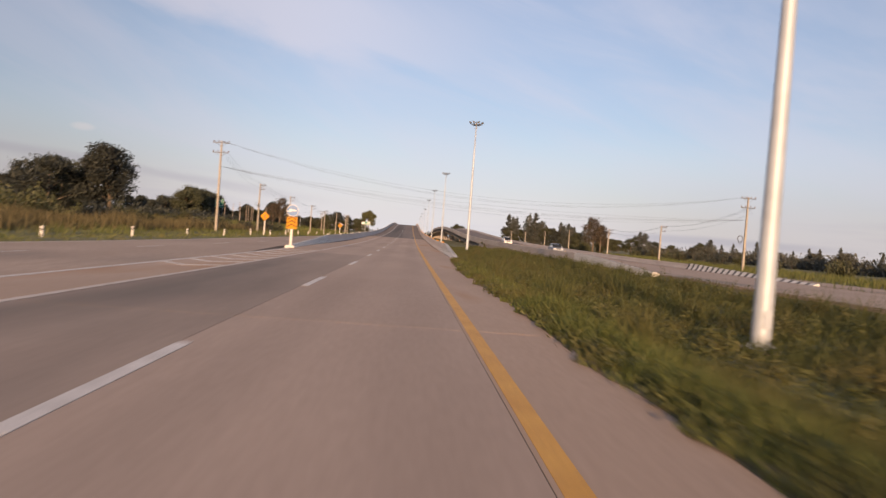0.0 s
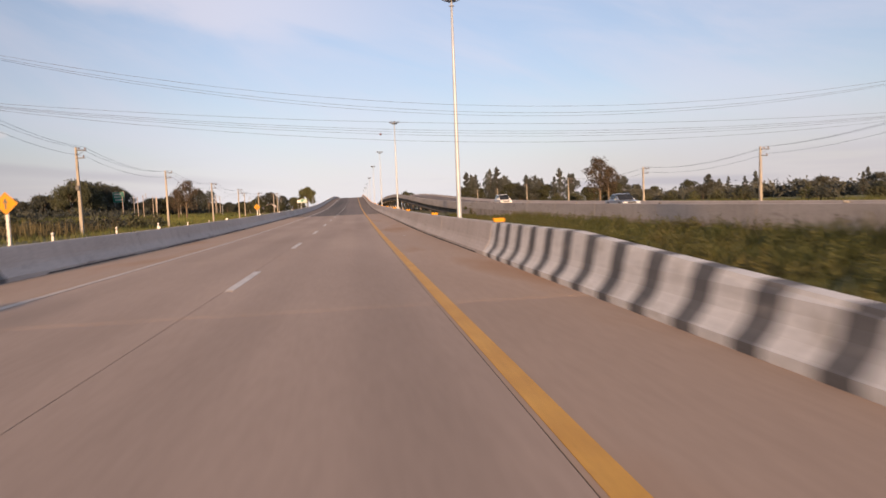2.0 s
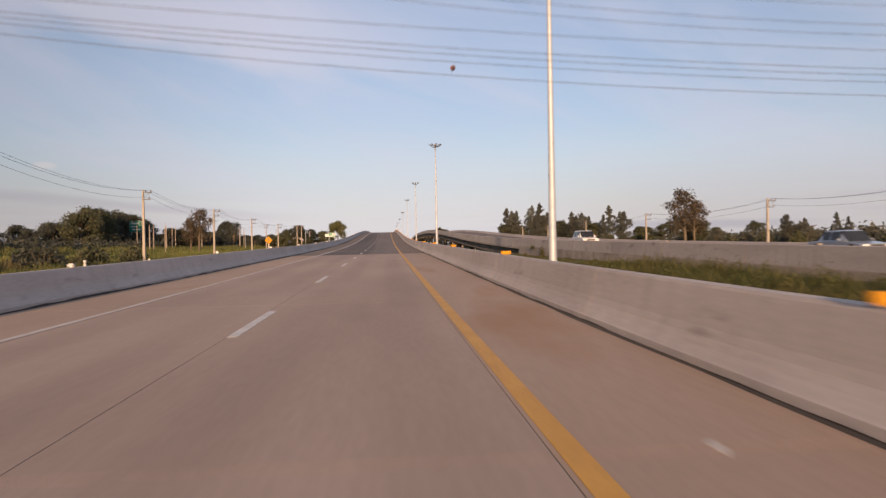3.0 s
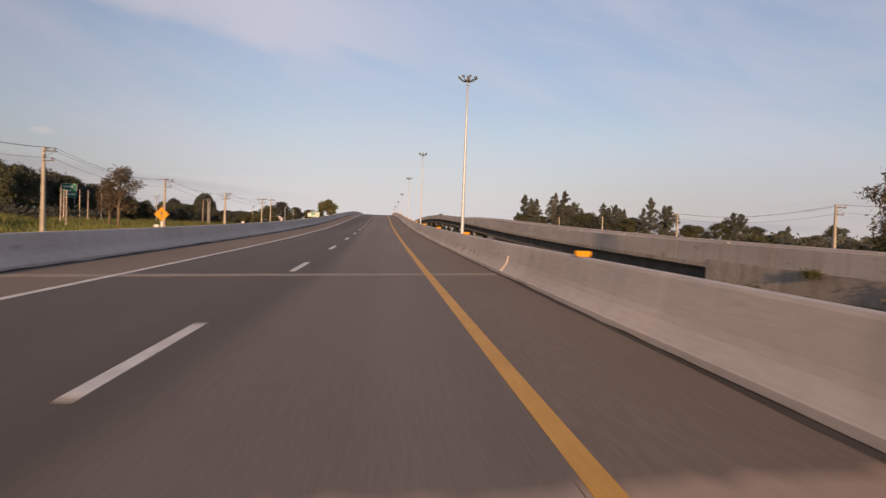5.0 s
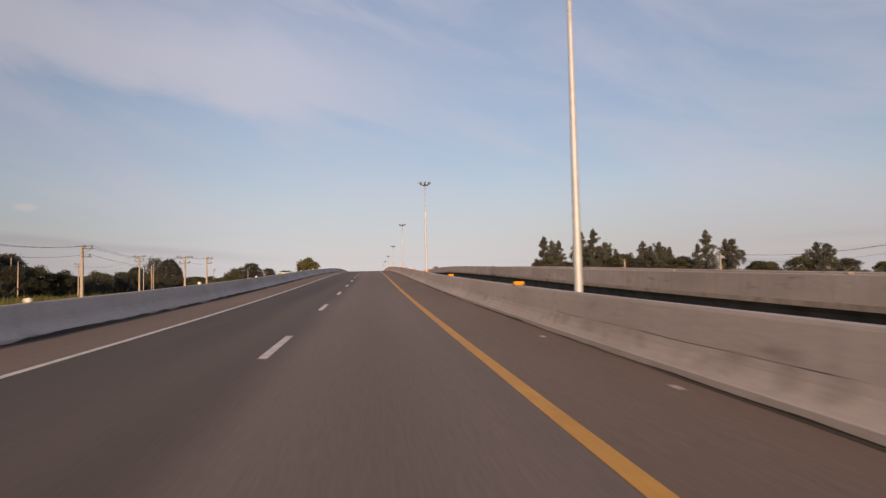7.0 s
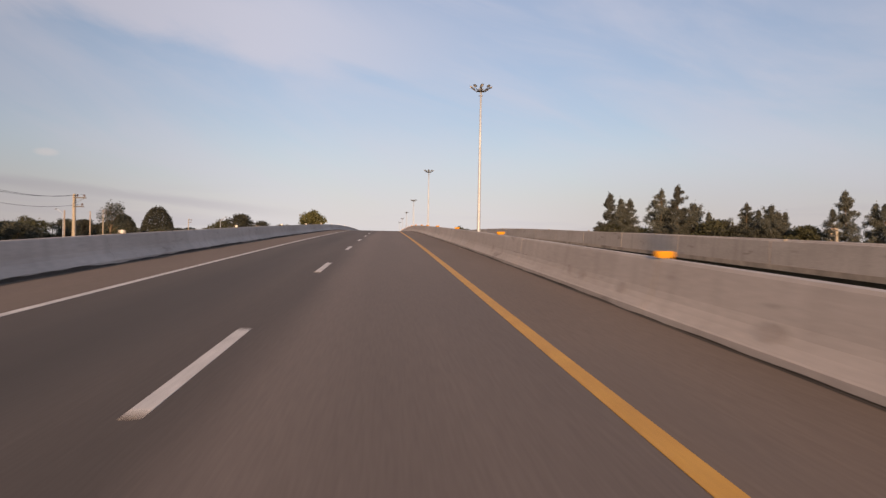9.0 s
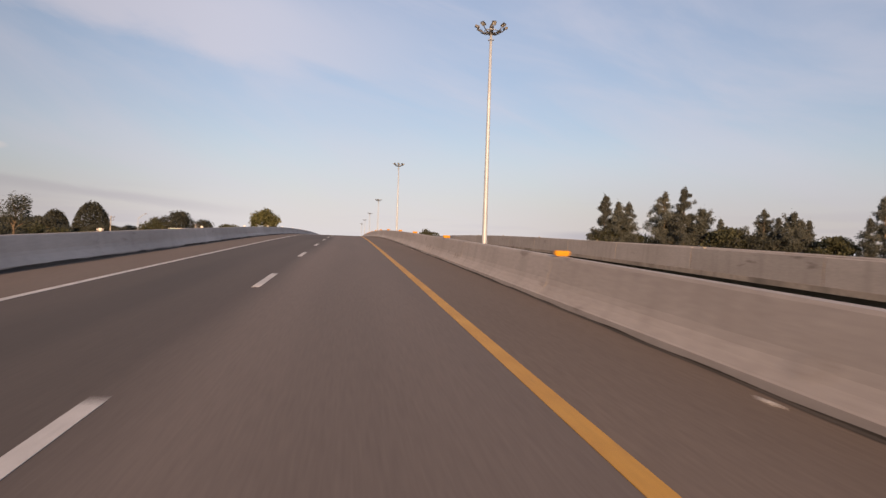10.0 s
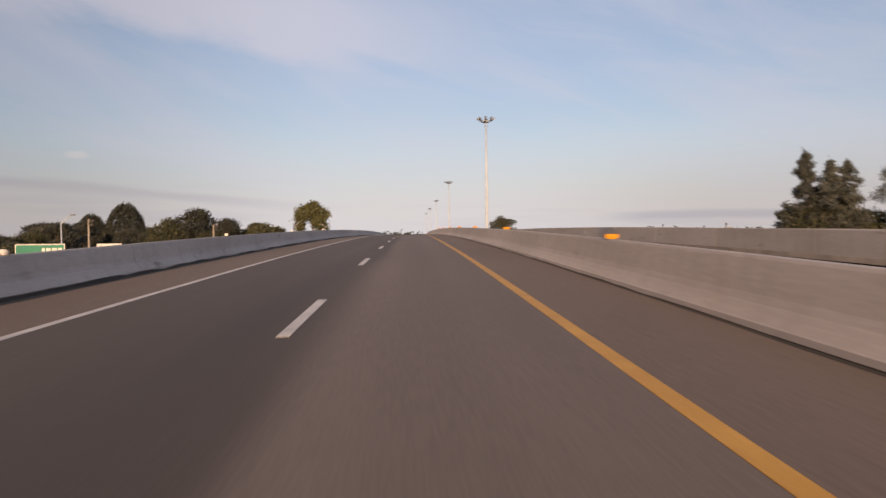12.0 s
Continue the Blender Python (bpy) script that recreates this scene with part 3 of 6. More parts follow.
# ---- parapets ----
def parapet_section(h, base=2.14):
    """Safety-shape concrete parapet on the right of the road."""
    k = min(1.0, h / 0.5)
    return [(base - 0.03, -0.10), (base - 0.03, 0.10 * k), (base + 0.0, 0.115 * k), (base + 0.085, 0.21 * k), (base + 0.145, 0.30 * k), (base + 0.180, 0.40 * k), (base + 0.200, min(0.52 * k, h - 0.05 * k)), (base + 0.255, h - 0.04 * k), (base + 0.275, h), (base + 0.46, h), (base + 0.48, h - 0.03 * k), (base + 0.58, -0.56), (base + 0.3, -0.56)]


def left_section(h):
    return [(-7.12 - x, z) for x, z in parapet_section(h)]


def parapet(name, section, y0, y1, label, mirror=False, length=10.0, detail_to=430.0, gap=0.012):
    owner = tagged(new(name), label, "parapet", kind="structure")
    y = y0
    while y < y1 - 0.5:
        ln = length if y < detail_to else 40.0
        b = min(y + ln, y1)
        bm = bmesh.new()
        sweep(bm, section, steps(y + gap, b - gap, 5.0), rise, mirror=mirror)
        part("parapet_segment", bm, M_PARAPET, owner)
        y = b
    return owner


P_TOP, L_TOP = 0.872, 0.80
parapet("parapet_right", parapet_section(P_TOP), 68.97, 2 * CREST - 69.5, "grey stained concrete safety parapet beside the median gap")
parapet("parapet_left", left_section(L_TOP), 68.0, 2 * CREST - 69.5, "blue-grey shaded concrete safety parapet on the outer side")
parapet("parapet_opposite_inner", parapet_section(0.84), 69.3, 2 * CREST - 69.5, "grey stained concrete parapet of the other carriageway", True, 10.0, gap=0.035)
parapet("parapet_opposite_outer", left_section(0.58), 68.0, 2 * CREST - 69.5, "grey concrete parapet on the far side of the other carriageway", True, 20.0)


def striped_nose(name, section_of, y0, y1, label, mirror=False, pitch=1.1, low=0.14, high=0.90, bend=1.0, full=None):
    """Tapered barrier end, painted in slanting black and white blocks."""
    owner = tagged(new(name), label, "barrier end", kind="structure")
    y, k = y0, 0
    while y < y1 - 0.01:
        b = min(y + pitch * (0.60 if k % 2 == 0 else 0.40), y1)
        bm = bmesh.new()
        ys = [y + 0.002, b - 0.002]

        def section(yy):
            u = min(1.0, max(0.0, (yy - y0) / ((full or y1) - y0)))
            return section_of(low + (high - low) * u ** bend)
        rings = []
        for yy in ys:
            rings.append([bm.verts.new(((MIRROR - x) if mirror else x, yy, z + rise(yy))) for x, z in section(yy)])
        n = len(rings[0])
        for q in range(n):
            bm.faces.new((rings[0][q], rings[0][(q + 1) % n], rings[1][(q + 1) % n], rings[1][q]))
        bm.faces.new(rings[0][::-1])
        bm.faces.new(rings[1])
        bmesh.ops.recalc_face_normals(bm, faces=bm.faces)
        part("painted_block", bm, M_BARRIER_WHITE if k % 2 == 0 else M_BLACK_PAINT, owner, "white painted block" if k % 2 == 0 else "black painted block")
        y, k = b, k + 1


striped_nose("barrier_nose_right", parapet_section, 45.3, 68.95, "black and white striped concrete barrier end rising towards the parapet", low=0.015, high=P_TOP, bend=1.0, full=62.5)
striped_nose("barrier_nose_left", left_section, 46.0, 67.98, "black and white striped concrete barrier nose at the slip road", low=0.12, high=0.80, bend=1.25)
striped_nose("barrier_nose_opposite", left_section, 46.0, 67.98, "black and white striped concrete barrier nose beyond the other carriageway", True, low=0.12, high=0.66, bend=1.0)

# the nose of the other carriageway's inner parapet: pale back, dark bars on its top and road face alone
def inner_nose(y0, y1, low, high, full):
    owner = tagged(new("barrier_nose_opposite_inner"), "pale painted concrete barrier end with dark bars facing the other road", "barrier end", kind="structure")
    tall = lambda y: low + (high - low) * min(1.0, (y - y0) / (full - y0))
    bm = bmesh.new()
    sweep(bm, lambda y: parapet_section(tall(y)), steps(y0, y1, 1.5), rise, mirror=True)
    part("core", bm, M_BARRIER_WHITE, owner)
    y = y0 + 0.5
    while y < y1 - 0.5:
        bm = bmesh.new()
        sweep(bm, lambda v: [(x - 0.006, z + 0.005) for x, z in parapet_section(tall(v))[1:10]] + [(x + 0.03, z - 0.03) for x, z in parapet_section(tall(v))[9:0:-1]], [y, y + 0.44], rise, mirror=True)
        part("painted_bar", bm, M_BLACK_PAINT, owner, "dark painted bar")
        y += 1.1


inner_nose(46.5, 69.28, 0.10, 0.84, 64.0)

# ---- slabs of the near concrete carriageway ----
for xa, xb in ((-9.24, -6.9), (-6.9, -3.62), (-3.62, -0.13), (-0.13, 2.12)):
    # the outer lane is older and darker before the ramp
    slab_row(road_concrete, xa, xb, M_CONCRETE_SHOULDER if xa < -9 or xb > 2 else (M_CONCRETE_OLD if xa < -6 else M_CONCRETE_ROAD), y_to=40.0)
    slab_row(road_concrete, xa, xb, M_CONCRETE_SHOULDER if xa < -9 or xb > 2 else M_CONCRETE_ROAD, y_from=40.0)


# ---- road markings ----
def marking(name, x0, x1, y0, y1, material, parent=None, top=0.006, step=6.0):
    bm = bmesh.new()
    sweep(bm, [(x0, top), (x1, top), (x1, top - 0.005), (x0, top - 0.005)], steps(y0, y1, step), rise)
    return link_mesh(name, bm, material, parent)


yellow = tagged(marking("edge_line_yellow", -0.085, 0.105, -60, 760, M_YELLOW_PAINT), "solid yellow edge line beside the median", "road marking", kind="structure")
white = tagged(marking("edge_line_white", -7.06, -6.91, 134, 760, M_WHITE_PAINT), "solid white edge line beside the outer shoulder", "road marking", kind="structure")
worn = tagged(marking("edge_line_worn", -7.06, -6.91, 2, 134, M_WORN_PAINT), "faint worn white edge line on the concrete road", "road marking", kind="structure")
lane_line = tagged(new("lane_line"), "broken white lane line of long worn dashes", "road marking", kind="structure")
for k in range(-4, 45):
    marking("dash", -3.62, -3.46, 12 * k + 4.0, 12 * k + 7.5, M_WHITE_PAINT, lane_line, step=1.8)
slip_lane = tagged(new("slip_lane_line"), "broken worn white lane line of the slip road", "road marking", kind="structure")
slip_level = lambda y: rise(y) - 0.012 if y < 46 else -0.14
for k in range(-3, 30):
    bm = bmesh.new()
    sweep(bm, [(-13.65, 0.006), (-13.52, 0.006), (-13.52, 0.001), (-13.65, 0.001)], [12 * k + 6.6, 12 * k + 8.6, 12 * k + 9.9], slip_level)
    part("dash", bm, M_WORN_PAINT, slip_lane)
bm = bmesh.new()
sweep(bm, [(-16.82, 0.006), (-16.70, 0.006), (-16.70, 0.001), (-16.82, 0.001)], steps(-60, 45.9, 6) + steps(46.1, 360, 12), slip_level)
tagged(link_mesh("slip_edge_line", bm, M_WORN_PAINT), "faint worn white edge line of the slip road", "road marking", kind="structure")
gore = tagged(new("gore_hatching"), "white hatched gore marking before the barrier nose", "road marking", kind="structure")
for k in range(9):
    y0 = 20.4 + 2.62 * k
    bm = bmesh.new()
    vs = [bm.verts.new((x, y, rise(y) + 0.006)) for x, y in ((-8.95, y0 + 1.15), (-7.95, y0 + 0.2), (-7.1, y0 + 1.35), (-7.1, y0 + 1.0), (-7.95, y0 - 0.15), (-8.95, y0 + 0.8))]
    bm.faces.new(vs)
    ext = bmesh.ops.extrude_face_region(bm, geom=bm.faces[:])
    bmesh.ops.translate(bm, vec=(0, 0, -0.005), verts=[v for v in ext["geom"] if isinstance(v, bmesh.types.BMVert)])
    bmesh.ops.recalc_face_normals(bm, faces=bm.faces)
    part("stripe", bm, M_WHITE_PAINT, gore)
bm = bmesh.new()
sweep(bm, [(-9.12, 0.006), (-8.97, 0.006), (-8.97, 0.001), (-9.12, 0.001)], steps(4, 44, 4), rise)
part("stripe", bm, M_WHITE_PAINT, gore)

# the asphalt begins with a thin ragged edge laid a little askew over the last slabs
asphalt_edge = tagged(new("asphalt_edge"), "ragged thin edge where the asphalt runs out over the concrete", "road", kind="structure")
for xa, xb, mat in ((-9.22, -7.08, M_ASPHALT_SHOULDER), (-7.08, 0.10, M_ASPHALT), (0.10, 2.11, M_ASPHALT_SHOULDER)):
    bm = bmesh.new()
    n = round((xb - xa) / 0.06)
    last = None
    for k in range(n + 1):
        x = xa + (xb - xa) * k / n
        y = 134.38 + 0.16 * x + 0.16 * noise.noise((x * 0.9, 3.0, 0.0)) + 0.12 * noise.noise((x * 4.5, 8.0, 0.0))
        ring = [bm.verts.new((x, v, rise(v) + h)) for v, h in ((y, 0.0015), (y + 0.12, 0.004), (135.25, 0.004))]
        if last:
            for q in range(2):
                bm.faces.new((last[q], ring[q], ring[q + 1], last[q + 1]))
        last = ring
    bmesh.ops.recalc_face_normals(bm, faces=bm.faces)
    part("apron", bm, mat, asphalt_edge)

# worn expansion joint across the deck at the abutment, laid askew: two pale concrete lips and a dark seal between them
expansion_joint = tagged(new("expansion_joint"), "pale worn expansion joint running askew across the deck", "expansion joint", kind="structure")
for nm, off, wide, mat, lift in (("lip", -0.24, 0.20, M_JOINT_STRIP, 0.004), ("seal", -0.03, 0.06, M_JOINT, 0.002), ("lip", 0.04, 0.24, M_JOINT_STRIP, 0.004)):
    bm = bmesh.new()
    rows = []
    for k in range(57):
        x = -9.15 + 0.2 * k
        y = 148.37 + 0.40 * x + off
        a, b = y + 0.03 * noise.noise((x * 1.7, off * 9.0, 0.4)), y + wide + 0.03 * noise.noise((x * 1.7, off * 9.0, 5.1))
        rows.append([bm.verts.new((x, v, rise(v) + h)) for v, h in ((a, lift), (b, lift), (b, -0.05), (a, -0.05))])
    for r0, r1 in zip(rows, rows[1:]):
        for q in range(4):
            bm.faces.new((r0[q], r0[(q + 1) % 4], r1[(q + 1) % 4], r1[q]))
    bm.faces.new(rows[0][::-1])
    bm.faces.new(rows[-1])
    bmesh.ops.recalc_face_normals(bm, faces=bm.faces)
    part(nm, bm, mat, expansion_joint)

# pale patched mortar where the median parapet is parted at the joint
bm = bmesh.new()
lower = parapet_section(P_TOP)[1:7]
sweep(bm, [(x - 0.022, z + 0.008) for x, z in lower] + [(x + 0.03, z - 0.02) for x, z in lower[::-1]], [149.08, 149.14, 149.22], rise)
tagged(link_mesh("parapet_patch", bm, M_WORN_PAINT), "pale patched mortar at the parted foot of the parapet", "patch", kind="structure")

# dirt gathered along the foot of both parapets, splashed a little way up their kerbs
for nm, foot, way, wide, tall, seed in (("left", -9.224, 1, 0.22, 0.085, 3.0), ("right", 2.104, -1, 0.065, 0.03, 9.0)):
    bm = bmesh.new()
    last = None
    for k in range(1261):
        y = 70.0 + 0.5 * k
        uneven = 1.0 + 0.55 * noise.noise((seed, y * 0.55, 0.3)) + 0.45 * noise.noise((seed + 4.0, y * 0.13, 1.7))
        w = wide * ((1.3 if y < 152 else 1.0) if way < 0 else (0.35 if y < 195 else 1.0)) * uneven * min(1.0, 0.25 + (y - 70) / 24)
        h = tall * (0.5 if way > 0 and y < 195 else 1.0) * max(0.1, 0.75 + 0.9 * noise.noise((seed + 8.0, y * 0.9, 2.2)) + 0.6 * noise.noise((seed + 2.0, y * 0.16, 6.0)))
        edge = (bm.verts.new((foot, y, rise(y) + min(0.098, h))), bm.verts.new((foot, y, rise(y) + 0.006)), bm.verts.new((foot + way * max(0.02, w), y, rise(y) + 0.004)))
        if last:
            for q in range(2):
                bm.faces.new((last[q], last[q + 1], edge[q + 1], edge[q]))
        last = edge
    bmesh.ops.recalc_face_normals(bm, faces=bm.faces)
    tagged(link_mesh("gutter_" + nm, bm, M_GUTTER), "dark dirt gathered in the gutter at the parapet's foot", "gutter", kind="structure")
# smudges on the sloping foot of the median parapet, and hairline cracks along the bend above it
SLOPE = [(2.140, 0.115), (2.225, 0.21), (2.285, 0.30), (2.320, 0.40), (2.331, 0.46)]


def on_slope(u, y, proud=0.005):
    k = min(3, int(u * 4))
    f = u * 4 - k
    x = SLOPE[k][0] * (1 - f) + SLOPE[k + 1][0] * f - proud
    z = SLOPE[k][1] * (1 - f) + SLOPE[k + 1][1] * f + proud * 0.5
    return (x, y, z + rise(y))


grime_rng = random.Random(12)
for nm, count, y0, y1 in (("grime_right", 80, 154, 200), ("grime_right_far", 22, 200, 300)):
    bm = bmesh.new()
    for q in range(count):
        yc, half, tilt = grime_rng.uniform(y0, y1), grime_rng.uniform(0.10, 0.30), grime_rng.uniform(-0.5, 0.5)
        lo, hi = grime_rng.uniform(0.0, 0.35), grime_rng.uniform(0.55, 0.98)
        last = None
        for k in range(9):
            e = math.sin(math.pi * (k + 0.4) / 8.8) ** 0.6
            a, b = (lo + hi) / 2 - e * (hi - lo) / 2, (lo + hi) / 2 + e * (hi - lo) / 2
            a, b = max(0.0, a + 0.12 * noise.noise((q, k * 0.9, 1.0))), min(1.0, b + 0.12 * noise.noise((q, k * 0.9, 7.0)))
            ring = [bm.verts.new(on_slope(a + (b - a) * w / 4, yc + half * (k / 4 - 1) + tilt * (a + (b - a) * w / 4))) for w in range(5)]
            if last:
                for w in range(4):
                    bm.faces.new((last[w], last[w + 1], ring[w + 1], ring[w]))
            last = ring
    bmesh.ops.recalc_face_normals(bm, faces=bm.faces)
    tagged(link_mesh(nm, bm, M_GRIME), "grey grime smudges on the sloping foot of the parapet", "grime", kind="structure")
bm = bmesh.new()
for y0, y1 in ((158.5, 163.0), (165.0, 171.5), (176.0, 178.0), (181.5, 186.0), (190.0, 199.0), (207.0, 210.0), (258.0, 260.0)):
    last = None
    for y in steps(y0, y1, 0.25):
        u = 0.80 + 0.10 * noise.noise((y * 0.5, 2.0, 0.0))
        w = 0.032 * max(0.15, 0.7 + noise.noise((y * 1.1, 9.0, 0.0)))
        ring = [bm.verts.new(on_slope(u, y)), bm.verts.new(on_slope(min(1.0, u + w), y))]
        if last:
            bm.faces.new((last[0], last[1], ring[1], ring[0]))
        last = ring
bmesh.ops.recalc_face_normals(bm, faces=bm.faces)
tagged(link_mesh("parapet_cracks", bm, M_GUTTER), "thin dark cracks along the bend of the parapet", "crack", kind="structure")
# small white splashes of old paint on the shoulder
splashes = tagged(new("paint_splashes"), "small worn white paint splashes on the shoulder", "road marking", kind="structure")
for k, (x, y) in enumerate(((1.0, 82.2), (1.0, 183.8), (1.75, 192.2), (1.7, 197.9), (1.9, 271.4), (1.95, 303.0))):
    bm = bmesh.new()
    rim = [(x + (0.05 + 0.015 * math.sin(3 * a + k)) * math.cos(a), y + (0.10 + 0.035 * math.sin(2 * a + k)) * math.sin(a)) for a in [2 * math.pi * q / 12 for q in range(12)]]
    f = bm.faces.new([bm.verts.new((px, py, rise(py) + 0.006)) for px, py in rim])
    ext = bmesh.ops.extrude_face_region(bm, geom=[f])
    bmesh.ops.translate(bm, vec=(0, 0, -0.005), verts=[v for v in ext["geom"] if isinstance(v, bmesh.types.BMVert)])
    bmesh.ops.recalc_face_normals(bm, faces=bm.faces)
    part("splash", bm, M_WHITE_PAINT, splashes)


# ---- high-mast lights along the median ----
MAST_X, MAST_BASE, MAST_H = 9.75, -1.15, 24.4


def high_mast(x, y):
    mast = thing("high_mast_light", x, y, MAST_BASE, "tall tapered galvanised steel mast carrying a ring of floodlights", "light mast", "high masts along the median")
    bm = bmesh.new()
    hs = [0.0, 0.6, 6.0, 12.0, 18.0, MAST_H - 0.9]
    tube(bm, [(0, 0, h) for h in hs], [0.27, 0.265, 0.225, 0.185, 0.145, 0.11], 16)
    part("pole", bm, M_STEEL, mast, smooth=True)
    bm = bmesh.new()
    tube(bm, [(0, 0, -0.25), (0, 0, 0.12)], [0.62, 0.58], 16)
    part("footing", bm, M_WALL, mast, "concrete footing")
    bm = bmesh.new()
    tube(bm, [(0, 0, 0.12), (0, 0, 0.16)], [0.42, 0.42], 16)
    for k in range(8):
        a = k * math.pi / 4
        tube(bm, [(0.35 * math.cos(a), 0.35 * math.sin(a), 0.16), (0.35 * math.cos(a), 0.35 * math.sin(a), 0.24)], [0.03, 0.03], 6)
    part("base_flange", bm, M_STEEL, mast)
    bm = bmesh.new()
    box(bm, 0, -0.262, 0.95, 0.22, 0.03, 0.5, 0.008)
    part("access_door", bm, M_STEEL, mast)
    for zz, rr in ((MAST_H - 1.35, 0.24), (MAST_H - 0.62, 0.55)):
        bm = bmesh.new()
        pts = [(rr * math.cos(2 * math.pi * k / 20), rr * math.sin(2 * math.pi * k / 20), zz) for k in range(21)]
        tube(bm, pts, [0.035] * 21, 6, caps=False)
        for k in range(4):
            a = k * math.pi / 2 + 0.3
            tube(bm, [(0.1 * math.cos(a), 0.1 * math.sin(a), zz), (rr * math.cos(a), rr * math.sin(a), zz)], [0.025, 0.025], 6)
        part("ring", bm, M_STEEL, mast)
    bm = bmesh.new()
    tube(bm, [(0, 0, MAST_H - 0.95), (0, 0, MAST_H - 0.25), (0, 0, MAST_H - 0.05)], [0.16, 0.16, 0.05], 12)
    part("head_cap", bm, M_LAMP_BODY, mast)
    for k in range(8):
        a = 2 * math.pi * (k + 0.5) / 8
        ca, sa = math.cos(a), math.sin(a)
        bm = bmesh.new()
        tube(bm, [(0.2 * ca, 0.2 * sa, MAST_H - 0.85), (0.6 * ca, 0.6 * sa, MAST_H - 0.80), (1.0 * ca, 1.0 * sa, MAST_H - 0.60), (1.18 * ca, 1.18 * sa, MAST_H - 0.42)], [0.045] * 4, 6)
        arm = part("arm", bm, M_LAMP_BODY, mast)
        bm = bmesh.new()
        m = Matrix.Translation((1.2 * ca, 1.2 * sa, MAST_H - 0.34)) @ Matrix.Rotation(a, 4, "Z") @ Matrix.Rotation(radians(-24), 4, "Y")
        box(bm, 0, 0, 0, 0.42, 0.38, 0.16, 0.04, m)
        flood = part("floodlight", bm, M_LAMP_BODY, mast, "dark floodlight head")
        bm = bmesh.new()
        box(bm, 0, 0, -0.084, 0.35, 0.31, 0.012, 0.0, m)
        part("lens", bm, M_SIGN_WHITE, flood)
    return mast


first_mast = high_mast(8.9, 17.5)
for k in range(1, 9):
    taller = (0, 0, 1.0, 1.5, -0.4, -1.1, -1.1, -1.0)[k - 1]
    copy_thing(first_mast, pose(MAST_X, 120.16 + 99.95 * (k - 1), MAST_BASE, 0, 0, 37 * k) @ Matrix.Diagonal((1, 1, 1 + taller / MAST_H, 1)))


# ---- cars on the other carriageway ----
M_CAR_WHITE = surface("white_car_paint", (0.62, 0.63, 0.64), (0.70, 0.71, 0.72), 0.5, 0.25, 0.0, 4, coat=0.6, grit=0.02)
M_CAR_SILVER = surface("silver_blue_car_paint", (0.30, 0.34, 0.40), (0.36, 0.40, 0.46), 0.5, 0.3, 0.0, 4, metal=0.5, coat=0.6, grit=0.02)
M_CAR_GLASS = surface("tinted_car_glass", (0.012, 0.014, 0.016), (0.022, 0.024, 0.027), 2.0, 0.08, 0.0, 4, grit=0.02)
M_TYRE = surface("tyre_rubber", (0.018, 0.018, 0.018), (0.035, 0.034, 0.033), 6, 0.85, 0.2, 6)
M_LAMP_GLASS = surface("headlamp_glass", (0.55, 0.56, 0.58), (0.68, 0.69, 0.70), 4, 0.15, 0.0, 5)


